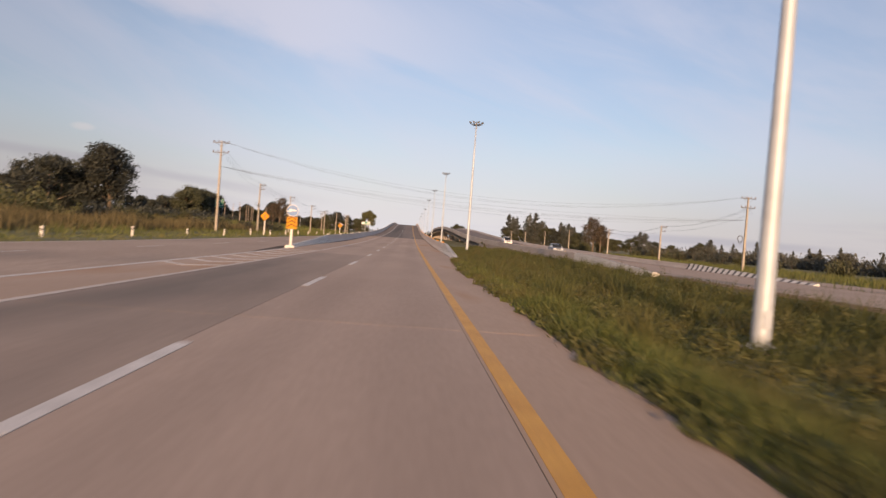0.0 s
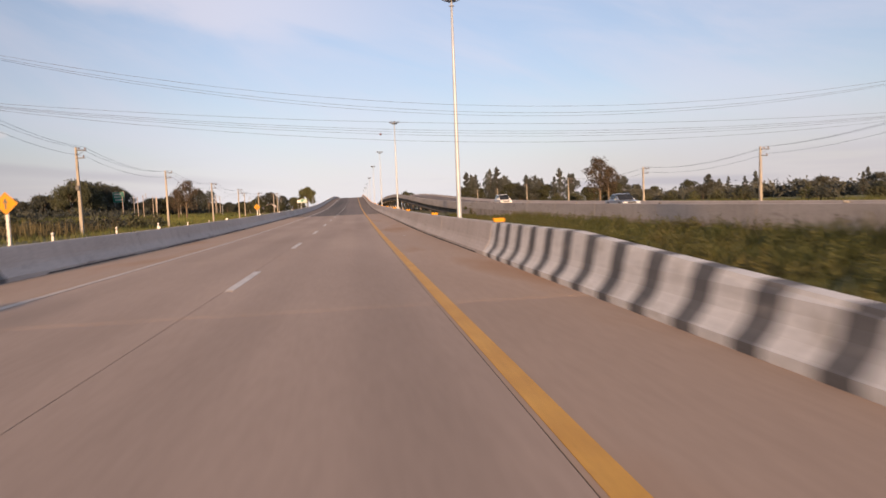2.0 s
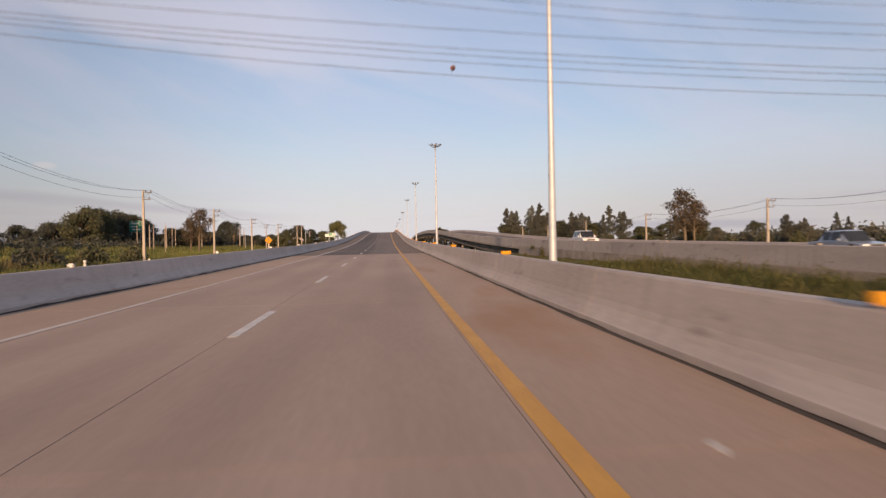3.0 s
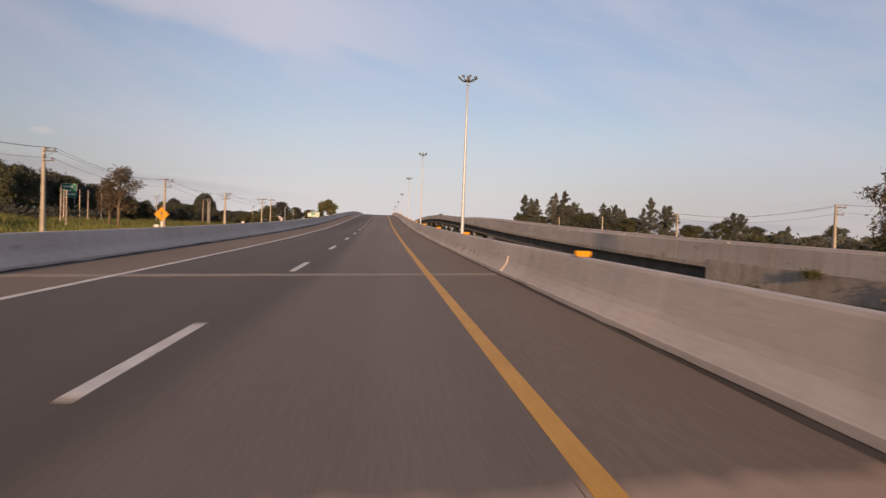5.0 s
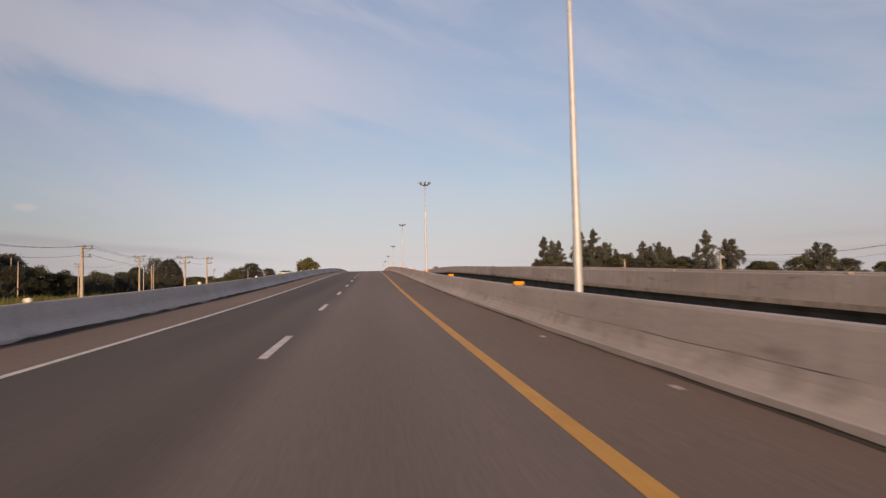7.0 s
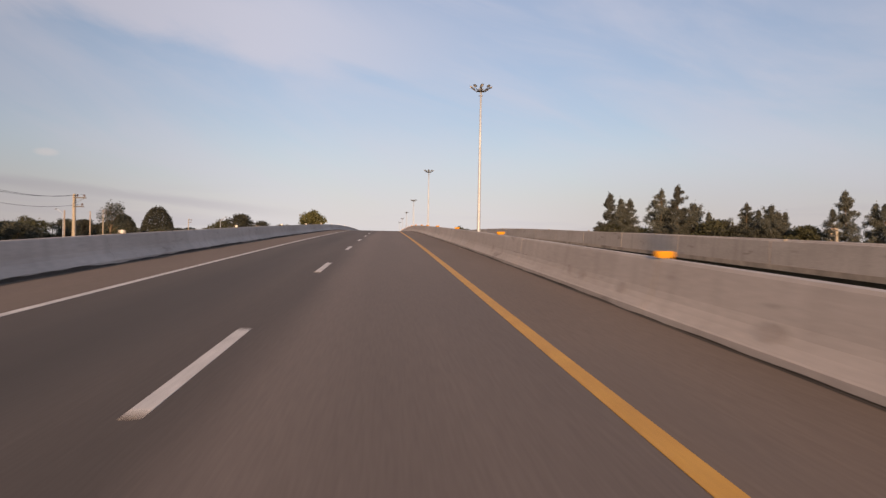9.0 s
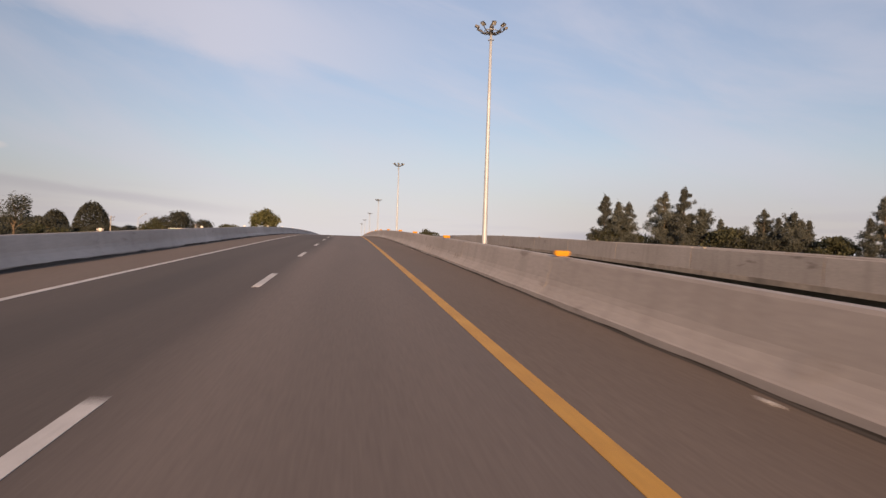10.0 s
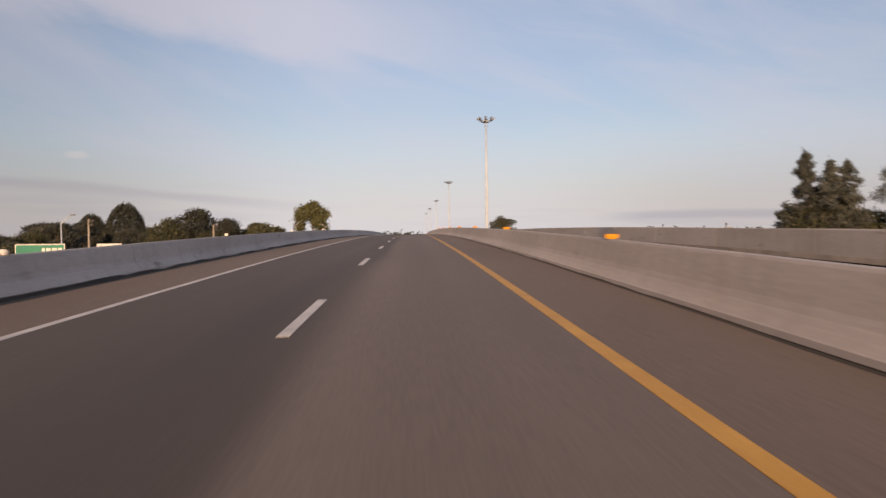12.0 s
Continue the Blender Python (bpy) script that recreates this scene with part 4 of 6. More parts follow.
def car(x, y, label, paint, length, width, height, bonnet, back):
    """A car that faces towards -y: body with sills and wheel arches, glasshouse, windows, wheels, lamps."""
    c = thing("car", x, y, rise(y) - drop(y), label, "car", "cars on the other carriageway")
    hl, belt, floor = length / 2, height * 0.56, 0.24
    # side outline of the body, from the front bumper over the bonnet to the tail
    side = [(-hl + 0.05, floor), (-hl, 0.42), (-hl + 0.03, belt * 0.72), (-hl + 0.16, belt * 0.86), (-hl + bonnet, belt), (hl - back, belt + 0.03), (hl - 0.05, belt - 0.02), (hl, 0.55), (hl - 0.08, floor)]
    bm = bmesh.new()
    rings = []
    for sx, pull in ((-1, 0.10), (-0.93, 0.0), (0.93, 0.0), (1, 0.10)):
        rings.append([bm.verts.new((sx * width / 2, v * (1 - pull * 0.12), z + (pull * 0.6 if z < 0.3 else -pull * 0.25 if z > belt * 0.8 else 0.0))) for v, z in side])
    n = len(side)
    for r0, r1 in zip(rings, rings[1:]):
        for q in range(n):
            bm.faces.new((r0[q], r0[(q + 1) % n], r1[(q + 1) % n], r1[q]))
    bm.faces.new(rings[0][::-1])
    bm.faces.new(rings[-1])
    bmesh.ops.recalc_face_normals(bm, faces=bm.faces)
    body = part("body", bm, paint, c)
    f0, f1, r1, r0 = -hl + bonnet, -hl + bonnet + 0.75, hl - back - 0.35, hl - back + 0.08
    cab = [(f0, belt - 0.02), (f1, height - 0.05), (f1 + 0.3, height), (r1 - 0.2, height - 0.02), (r1, height - 0.07), (r0, belt - 0.02)]
    bm = bmesh.new()
    rings = []
    for sx in (-1, 1):
        rings.append([bm.verts.new((sx * (width / 2 - (0.05 if z < belt else 0.20)), v, z)) for v, z in cab])
    m = len(cab)
    for q in range(m):
        bm.faces.new((rings[0][q], rings[0][(q + 1) % m], rings[1][(q + 1) % m], rings[1][q]))
    bm.faces.new(rings[0][::-1])
    bm.faces.new(rings[1])
    bmesh.ops.recalc_face_normals(bm, faces=bm.faces)
    bmesh.ops.bevel(bm, geom=bm.edges[:], offset=0.03, segments=2, affect="EDGES")
    part("roof", bm, paint, c)
    slope = math.atan2(f1 - f0, height - belt)
    for nm, v, lean in (("windscreen", (f0 + f1) / 2 - 0.012, -slope), ("rear_window", (r0 + r1) / 2 + 0.012, math.atan2(r0 - r1, height - belt))):
        bm = bmesh.new()
        box(bm, 0, 0, 0, width - 0.34, 0.02, (height - belt) / math.cos(lean) - 0.12, 0.006, Matrix.Translation((0, v, (height + belt) / 2 - 0.03)) @ Matrix.Rotation(lean, 4, "X"))
        part(nm, bm, M_CAR_GLASS, c)
    tilt = math.atan2(0.15, height - belt)
    for sg in (-1, 1):
        for v0, v1 in ((f1 - 0.18, (f1 + r1) / 2 - 0.05), ((f1 + r1) / 2 + 0.05, r1 + 0.02)):
            bm = bmesh.new()
            box(bm, 0, 0, 0, 0.02, v1 - v0, height - belt - 0.16, 0.006, Matrix.Translation((sg * (width / 2 - 0.118), (v0 + v1) / 2, (height + belt) / 2 - 0.02)) @ Matrix.Rotation(-sg * tilt, 4, "Y"))
            part("side_window", bm, M_CAR_GLASS, c)
        bm = bmesh.new()
        box(bm, sg * (width / 2 + 0.07), f0 + 0.45, belt + 0.10, 0.20, 0.12, 0.14, 0.03)
        part("door_mirror", bm, paint, c)
        bm = bmesh.new()
        box(bm, sg * (width / 2 - 0.26), -hl + 0.045, belt * 0.72, 0.36, 0.10, 0.15, 0.03)
        part("headlight", bm, M_LAMP_GLASS, body)
        for v in (-hl + 0.85, hl - 0.90):
            bm = bmesh.new()
            bmesh.ops.create_cone(bm, cap_ends=True, segments=20, radius1=0.34, radius2=0.34, depth=0.22, matrix=Matrix.Translation((sg * (width / 2 - 0.10), v, 0.34)) @ Matrix.Rotation(math.pi / 2, 4, "Y"))
            wheel = part("wheel", bm, M_TYRE, c, "black tyre")
            bm = bmesh.new()
            bmesh.ops.create_cone(bm, cap_ends=True, segments=20, radius1=0.21, radius2=0.19, depth=0.02, matrix=Matrix.Translation((sg * (width / 2 + 0.018), v, 0.34)) @ Matrix.Rotation(sg * math.pi / 2, 4, "Y"))
            part("rim", bm, M_STEEL, wheel)
    bm = bmesh.new()
    box(bm, 0, -hl + 0.01, belt * 0.70, width - 0.95, 0.05, 0.16, 0.01)
    part("grille", bm, M_LAMP_BODY, body)
    return c


car(22.0, 152.5, "white estate car with dark windows on the other carriageway", M_CAR_WHITE, 4.7, 1.85, 1.80, 1.15, 0.35)
car(24.6, 112.3, "silver-blue saloon car on the other carriageway", M_CAR_SILVER, 4.5, 1.78, 1.46, 1.25, 0.95)


# ---- delineators on the parapets ----
def delineator(x, y, z, material, label, group, size=(0.31, 0.108)):
    d = thing("delineator", x, y, z, label, "delineator", group)
    bm = bmesh.new()
    box(bm, 0, 0, 0.003, 0.22, 0.12, 0.012, 0.003)
    part("base_plate", bm, M_DARK_METAL, d)
    # a box a little wider at the top than at its foot
    bm = bmesh.new()
    box(bm, 0, 0, 0.008 + size[1] / 2, size[0], 0.10, size[1], 0.018)
    for v in bm.verts:
        v.co.x *= 0.88 + 0.14 * v.co.z / size[1]
    body = part("body", bm, material, d)
    bm = bmesh.new()
    box(bm, 0, -0.052, 0.008 + size[1] / 2, size[0] - 0.06, 0.006, size[1] - 0.05, 0.0)
    part("reflector", bm, material, body)
    return d


def along(y0, n, step=14.95):
    return [y0 + step * k for k in range(n)]


d0 = None
for y in (68.6, 82.5, 98.0, 114.0, 128.5, 142.8, 159.8, 174.2, 189.1, 203.4, 219.4, 234.5, 249.0, 263.5, 278.7, 293.9, 307.2, 318.8, 334.5, 350.5, 365.5, 380.5, 395.5, 410.5, 425.5):
    x, z = 2.14 + 0.365, rise(y) + P_TOP
    if d0:
        copy_thing(d0, pose(x, y, z))
    else:
        d0 = delineator(x, y, z, M_ORANGE, "orange reflective delineator box fixed on the parapet top", "orange delineators on the median parapet")
d0 = None
for y in [68.3] + along(81.2, 8) + [200.9, 215.9, 230.7] + along(244.6, 12, 14.68):
    x, z = -9.62, rise(y) + L_TOP
    if d0:
        copy_thing(d0, pose(x, y, z))
    else:
        d0 = delineator(x, y, z, M_SIGN_WHITE, size=(0.14, 0.105), label="small white delineator box fixed on the outer parapet", group="white delineators on the outer parapet")
d0 = None
for y in along(74.0, 20):
    x, z = MIRROR - 2.505, rise(y) - drop(y) + 0.84
    if d0:
        copy_thing(d0, pose(x, y, z))
    else:
        d0 = delineator(x, y, z, M_POLE, size=(0.16, 0.075), label="small pale delineator on the parapet of the other carriageway", group="white delineators on the other parapet")


# ---- white guide posts along the slip road ----
def guide_post(x, y):
    g = thing("guide_post", x, y, land(x, y) - 0.05, "short white concrete guide post in the roadside grass", "guide post", "guide posts along the slip road")
    bm = bmesh.new()
    box(bm, 0, 0, 0.45, 0.15, 0.15, 0.9, 0.015)
    part("post", bm, M_BARRIER_WHITE, g)
    bm = bmesh.new()
    box(bm, 0, 0, 0.70, 0.156, 0.156, 0.12)
    part("band", bm, M_BLACK_PAINT, g, "black painted band")
    bm = bmesh.new()
    box(bm, 0, -0.077, 0.70, 0.08, 0.012, 0.06)
    part("reflector", bm, M_SIGN_WHITE, g)
    return g


g0 = None
for k in range(30):
    x, y = -22.5, 39.0 + 12.4 * k
    g0 = copy_thing(g0, pose(x, y, land(x, y) - 0.05, 2 * math.sin(k * 2.1), 2 * math.cos(k * 1.7), 0)) if g0 else guide_post(x, y)


# ---- keep-left sign on the gore nose ----
sign = thing("keep_left_sign", -9.18, 45.0, rise(45.0), "white post with a blue round arrow sign above an orange board", "road sign")
bm = bmesh.new()
box(bm, 0, 0, 0.06, 0.62, 0.62, 0.16, 0.03)
part("footing", bm, M_BARRIER_WHITE, sign)
bm = bmesh.new()
box(bm, 0, 0.0, 1.43, 0.17, 0.17, 2.86, 0.01)
part("post", bm, M_BARRIER_WHITE, sign, "white painted concrete post")
bm = bmesh.new()
box(bm, 0, -0.10, 1.69, 0.70, 0.025, 0.82, 0.01)
board = part("chevron_board", bm, M_ORANGE, sign, "orange board with three dark chevrons pointing up")
for r in range(3):
    bm = bmesh.new()
    z = 1.37 + 0.25 * r
    f = bm.faces.new([bm.verts.new((cx, -0.1145, cz)) for cx, cz in ((-0.29, z), (0.0, z + 0.19), (0.29, z), (0.29, z + 0.11), (0.0, z + 0.30), (-0.29, z + 0.11))])
    ext = bmesh.ops.extrude_face_region(bm, geom=[f])
    bmesh.ops.translate(bm, vec=(0, -0.005, 0), verts=[v for v in ext["geom"] if isinstance(v, bmesh.types.BMVert)])
    bmesh.ops.recalc_face_normals(bm, faces=bm.faces)
    part("chevron", bm, M_CHEVRON, board)
bm = bmesh.new()
m = Matrix.Translation((0, -0.10, 2.54)) @ Matrix.Rotation(radians(90), 4, "X")
bmesh.ops.create_cone(bm, cap_ends=True, segments=40, radius1=0.40, radius2=0.40, depth=0.025, matrix=m)
disc = part("sign_disc", bm, M_SIGN_WHITE, sign, "round sign plate with a white rim")
bm = bmesh.new()
m = Matrix.Translation((0, -0.116, 2.54)) @ Matrix.Rotation(radians(90), 4, "X")
bmesh.ops.create_cone(bm, cap_ends=True, segments=40, radius1=0.372, radius2=0.372, depth=0.006, matrix=m)
part("blue_face", bm, M_BLUE, disc)
bm = bmesh.new()
arrow = [(-0.26, -0.10), (-0.19, 0.14), (-0.12, 0.065), (0.23, 0.065), (0.23, -0.03), (-0.07, -0.03), (-0.02, -0.10)]
m = Matrix.Translation((0, -0.121, 2.54))
vs = [bm.verts.new(m @ Vector((x, 0, z))) for x, z in arrow]
f = bm.faces.new(vs)
ext = bmesh.ops.extrude_face_region(bm, geom=[f])
bmesh.ops.translate(bm, vec=(0, -0.005, 0), verts=[v for v in ext["geom"] if isinstance(v, bmesh.types.BMVert)])
bmesh.ops.recalc_face_normals(bm, faces=bm.faces)
part("arrow", bm, M_SIGN_WHITE, disc, "white arrow pointing down to the slip road")


# ---- orange diamond warning signs beside the slip road ----
def warning_sign(x, y, z_plate, label):
    w = thing("warning_sign", x, y, land(x, y) - 0.05, label, "warning sign", "diamond warning signs")
    zp = z_plate - land(x, y)
    bm = bmesh.new()
    box(bm, 0, 0, (zp + 0.5) / 2, 0.16, 0.16, zp + 0.5, 0.012)
    part("post", bm, M_BARRIER_WHITE, w, "white square post")
    bm = bmesh.new()
    m = Matrix.Translation((0, -0.1, zp)) @ Matrix.Rotation(radians(45), 4, "Y")
    box(bm, 0, 0, 0, 0.98, 0.02, 0.98, 0.008, m)
    plate = part("sign_plate", bm, M_ORANGE, w)
    bm = bmesh.new()
    for a, b in (((-0.44, 0.44), (0.44, 0.44)), ((0.44, 0.44), (0.44, -0.44)), ((0.44, -0.44), (-0.44, -0.44)), ((-0.44, -0.44), (-0.44, 0.44))):
        box(bm, (a[0] + b[0]) / 2, -0.013, (a[1] + b[1]) / 2, abs(a[0] - b[0]) + 0.02, 0.005, abs(a[1] - b[1]) + 0.02, 0.0, m)
    part("border", bm, M_BLACK_PAINT, plate)
    bm = bmesh.new()
    m2 = Matrix.Translation((0, -0.116, zp))
    for pts in ([(-0.05, -0.32), (0.05, -0.32), (0.05, 0.05), (-0.05, 0.05)], [(-0.15, 0.04), (0.15, 0.04), (0.0, 0.32)]):
        f = bm.faces.new([bm.verts.new(m2 @ Vector((px, 0, pz))) for px, pz in pts])
    ext = bmesh.ops.extrude_face_region(bm, geom=bm.faces[:])
    bmesh.ops.translate(bm, vec=(0, -0.004, 0), verts=[v for v in ext["geom"] if isinstance(v, bmesh.types.BMVert)])
    bmesh.ops.recalc_face_normals(bm, faces=bm.faces)
    part("symbol", bm, M_BLACK_PAINT, plate)
    return w


warning_sign(-21.9, 94.0, 2.45, "orange diamond warning sign on a white post near the slip road")
warning_sign(-21.9, 194.0, 2.4, "orange diamond warning sign on a white post beside the bridge")


# ---- green direction signs ----
def direction_sign(x, y, width, height, top, label, rows, bar=0.12, turn=0.0):
    d = thing("direction_sign", x, y, GROUND - 0.1, label, "direction sign", turn=turn)
    top -= GROUND - 0.1
    for sx in (-0.36, 0.36):
        bm = bmesh.new()
        tube(bm, [(sx * width, 0.12, 0), (sx * width, 0.12, top)], [0.09, 0.08], 10)
        part("post", bm, M_STEEL, d)
    bm = bmesh.new()
    box(bm, 0, 0, top - height / 2, width, 0.04, height, 0.015)
    panel = part("panel", bm, M_SIGN_WHITE, d, "green panel with a white border")
    bm = bmesh.new()
    box(bm, 0, -0.022, top - height / 2, width - 0.12, 0.01, height - 0.12)
    part("face", bm, M_GREEN, panel)
    for row, (a, b) in enumerate(rows):
        zc = top - height * (0.22 + 0.27 * row)
        u = a
        while u < b:
            ln = 0.05 + 0.05 * abs(math.sin(7 * u + row))
            bm = bmesh.new()
            box(bm, (u + ln / 2) * width, -0.030, zc, ln * width, 0.006, height * bar)
            part("letter_bar", bm, M_SIGN_WHITE, panel)
            u += ln + 0.025
    return d


direction_sign(-24.9, 361.3, 3.0, 1.9, 6.6, "green direction sign with white lettering beside the slip road", ((0.04, 0.40), (-0.05, 0.40), (-0.38, 0.40)), 0.17)
direction_sign(-104.7, 355.8, 4.8, 4.6, 12.6, "large green direction sign on tall posts beyond the field", ((-0.38, 0.22), (-0.38, 0.05), (-0.30, 0.34)))


def back_panel(x, y, width, height, top):
    """A sign seen from behind: bare sheet, two ribs and two posts."""
    d = thing("road_sign", x, y, GROUND - 0.1, "bare grey-white back of a road sign on two posts", "road sign")
    top -= GROUND - 0.1
    bm = bmesh.new()
    box(bm, 0, 0, top - height / 2, width, 0.03, height, 0.01)
    panel = part("panel", bm, M_SIGN_WHITE, d)
    for u in (0.25, 0.75):
        bm = bmesh.new()
        box(bm, 0, -0.035, top - height * u, width - 0.1, 0.04, 0.06, 0.008)
        part("rib", bm, M_STEEL, panel)
    for sx in (-0.32, 0.32):
        bm = bmesh.new()
        tube(bm, [(sx * width, -0.09, 0), (sx * width, -0.09, top - 0.1)], [0.05, 0.05], 10)
        part("post", bm, M_STEEL, d)


back_panel(-28.35, 378.0, 2.1, 1.3, 6.4)


# ---- power poles and wires ----
def power_pole(x, y, top, arms, label, group, base=None):
    """Square tapered concrete pole; arms: list of (height under the top, half width, side, insulator offsets)."""
    z0 = (land(x, y) if base is None else base) - 0.1
    p = thing("power_pole", x, y, z0, label, "power pole", group)
    h = top - z0
    bm = bmesh.new()
    for s in ((-0.0, 0.0),):
        tube(bm, [(0, 0, 0), (0, 0, h)], [0.235, 0.13], 4, turn=math.pi / 4)
    part("pole", bm, M_POLE, p, "pale concrete pole")
    for down, half, side, offs in arms:
        bm = bmesh.new()
        box(bm, side * half, -0.14, h - down, 2 * half if side == 0 else 2 * half, 0.09, 0.10, 0.008)
        arm = part("crossarm", bm, M_DARK_METAL, p, "dark steel crossarm")
        for o in offs:
            bm = bmesh.new()
            tube(bm, [(o, -0.14, h - down + 0.05), (o, -0.14, h - down + 0.12), (o, -0.14, h - down + 0.14), (o, -0.14, h - down + 0.26), (o, -0.14, h - down + 0.30)], [0.03, 0.03, 0.085, 0.07, 0.03], 8)
            part("insulator", bm, M_INSULATOR, arm)
        for sg in (-1, 1):
            if half > 0.5:
                bm = bmesh.new()
                tube(bm, [(side * half + sg * half * 0.7, -0.14, h - down - 0.03), (0.0, -0.1, h - down - 0.55)], [0.02, 0.02], 5)
                part("brace", bm, M_DARK_METAL, arm)
    return p, z0, h


def wire(a, b, sag, label, group, radius=0.013, n=14):
    bm = bmesh.new()
    a, b = Vector(a), Vector(b)
    pts = [a.lerp(b, k / n) - Vector((0, 0, sag * 4 * (k / n) * (1 - k / n))) for k in range(n + 1)]
    tube(bm, pts, [radius] * (n + 1), 5)
    ob = link_mesh("power_wire", bm, M_WIRE)
    return tagged(ob, label, "power wire", group)


SIDE_ARMS = [(0.35, 0.55, 1, (0.35, 0.95)), (1.15, 0.45, 1, (0.75,))]
BRACKETS = [(0.25, 0.36, -1, (-0.32, -0.66)), (0.85, 0.40, -1, (-0.70,)), (1.55, 0.40, -1, (-0.70,))]
T_ARMS = [(0.2, 1.15, 0, (-1.05, -0.65, 0.65, 1.05)), (1.0, 0.8, 0, (-0.7, 0.7))]
CROSS_ARMS = [(0.25, 1.15, 0, (-1.05, -0.4, 0.4, 1.05)), (1.65, 1.15, 0, (-1.05, -0.4, 0.4, 1.05))]
LEFT_POLES = [(-28.7, 94.0, 12.6, CROSS_ARMS), (-30.2, 125.6, 8.9, SIDE_ARMS), (-30.6, 159.5, 8.4, SIDE_ARMS), (-29.8, 188.5, 7.6, SIDE_ARMS), (-30.0, 219.6, 7.3, SIDE_ARMS), (-29.7, 251.4, 7.2, SIDE_ARMS), (-29.4, 285.3, 7.6, T_ARMS), (-30.0, 300.6, 8.2, SIDE_ARMS)]
FAR_POLES = [(-42.4, 304.4, 8.8, T_ARMS), (-85.0, 380.5, 10.7, T_ARMS), (-76.0, 416.5, 11.5, SIDE_ARMS), (-62.8, 445.5, 10.4, SIDE_ARMS), (-47.4, 471.4, 9.5, SIDE_ARMS)]
RIGHT_POLES = [(49.8, 96.0, 10.9, CROSS_ARMS), (48.8, 126.7, 6.9, SIDE_ARMS), (48.0, 158.0, 6.4, SIDE_ARMS), (48.0, 197.5, 6.3, SIDE_ARMS), (48.9, 237.6, 6.2, BRACKETS), (47.9, 272.6, 6.2, BRACKETS), (47.2, 306.0, 6.6, BRACKETS)]
for poles, grp, wl_label in ((LEFT_POLES, "power poles beside the slip road", "dark sagging power wire beside the slip road"), (RIGHT_POLES, "power poles beyond the other carriageway", "dark sagging power wire beyond the other carriageway")):
    for k, (x, y, top, arms) in enumerate(poles):
        crossing = arms is CROSS_ARMS
        power_pole(x, y, top, arms, "tall pale concrete power pole with two crossarms" if crossing else ("pale concrete power pole with T-shaped crossarms" if arms is T_ARMS else "pale concrete power pole with small side brackets"), grp)
    for (x0, y0, t0, a0), (x1, y1, t1, a1) in zip(poles, poles[1:]):
        for ox, dz in ((0.35, 0.05), (0.95, 0.05), (0.75, 0.9)):
            za = t0 - dz if a0 is not CROSS_ARMS else t0 - 1.45 - dz
            wire((x0 + ox, y0 - 0.14, za), (x1 + ox, y1 - 0.14, t1 - dz), 0.9 if abs(y1 - y0) > 25 else 0.35, wl_label, "wires beside the road")
# poles of the side line that leaves across the field
for x, y, top, arms in FAR_POLES:
    power_pole(x, y, top, arms, "pale concrete power pole standing by itself beyond the field", "power poles across the field")
for ox, dz in ((-0.65, 0.05), (0.65, 0.05), (0.7, 0.9)):
    wire((-29.4 + ox, 285.16, 7.6 - dz), (-42.4 + ox, 304.26, 8.8 - dz), 0.35, "dark power wire leading off across the field", "wires across the field")
    wire((-42.4 + ox, 304.26, 8.8 - dz), (-85.0 + ox, 380.36, 10.7 - dz), 1.6, "dark power wire leading off across the field", "wires across the field")
# the line that crosses both carriageways
for o, sag in ((-0.4, 4.12), (0.0, 4.50), (0.4, 4.65)):
    wire((-28.6, 94.0 + o, 12.6), (49.7, 96.0 + o, 10.9), sag, "dark power wire hanging across the road", "wires crossing the road", 0.008, 28)
for o, sag in ((-0.15, 1.70), (0.0, 2.17), (0.08, 2.32), (0.15, 2.50), (0.0, 2.92)):
    wire((-28.6, 94.0 + o, 9.0), (49.7, 96.0 + o, 7.4), sag, "thin dark cable hanging across the road", "cables crossing the road", 0.008, 28)
ball = tagged(new("marker_ball"), "small dull red marker ball hanging on a wire", "marker ball")
ball.matrix_basis = pose(0.7, 95.8, 6.15)
bm = bmesh.new()
bmesh.ops.create_uvsphere(bm, u_segments=16, v_segments=10, radius=0.075)
part("shell", bm, M_RED, ball, smooth=True)
bm = bmesh.new()
tube(bm, [(0, -0.2, 0.0), (0, 0.2, 0.0)], [0.03, 0.03], 8)
part("clamp", bm, M_DARK_METAL, ball)

# equipment on single poles
tr = thing("pole_transformer", -30.2, 125.25, 4.6, "dark cable coil and box strapped to the power pole", "cable box")
bm = bmesh.new()
box(bm, 0, 0, 0.0, 0.32, 0.22, 0.5, 0.02)
part("box", bm, M_DARK_METAL, tr)
bm = bmesh.new()
tube(bm, [(-0.35 + 0.28 * math.cos(a), -0.02, 0.35 + 0.28 * math.sin(a)) for a in [2 * math.pi * k / 16 for k in range(17)]], [0.035] * 17, 6, caps=False)
part("cable_coil", bm, M_WIRE, tr)
tr2 = thing("pole_cable_coil", 49.45, 95.75, 4.4, "loose dark cable coil hanging on the tall power pole", "cable coil")
bm = bmesh.new()
tube(bm, [(-0.55 + 0.5 * math.cos(a) * (0.8 + 0.2 * math.sin(3 * a)), -0.02 + 0.04 * math.sin(5 * a), 0.6 * math.sin(a)) for a in [2 * math.pi * k / 24 for k in range(25)]], [0.04] * 25, 6, caps=False)
part("outer_loop", bm, M_WIRE, tr2)
bm = bmesh.new()
tube(bm, [(-0.5 + 0.36 * math.cos(a), 0.05, 0.1 + 0.45 * math.sin(a)) for a in [2 * math.pi * k / 20 for k in range(21)]], [0.035] * 21, 6, caps=False)
part("inner_loop", bm, M_WIRE, tr2)


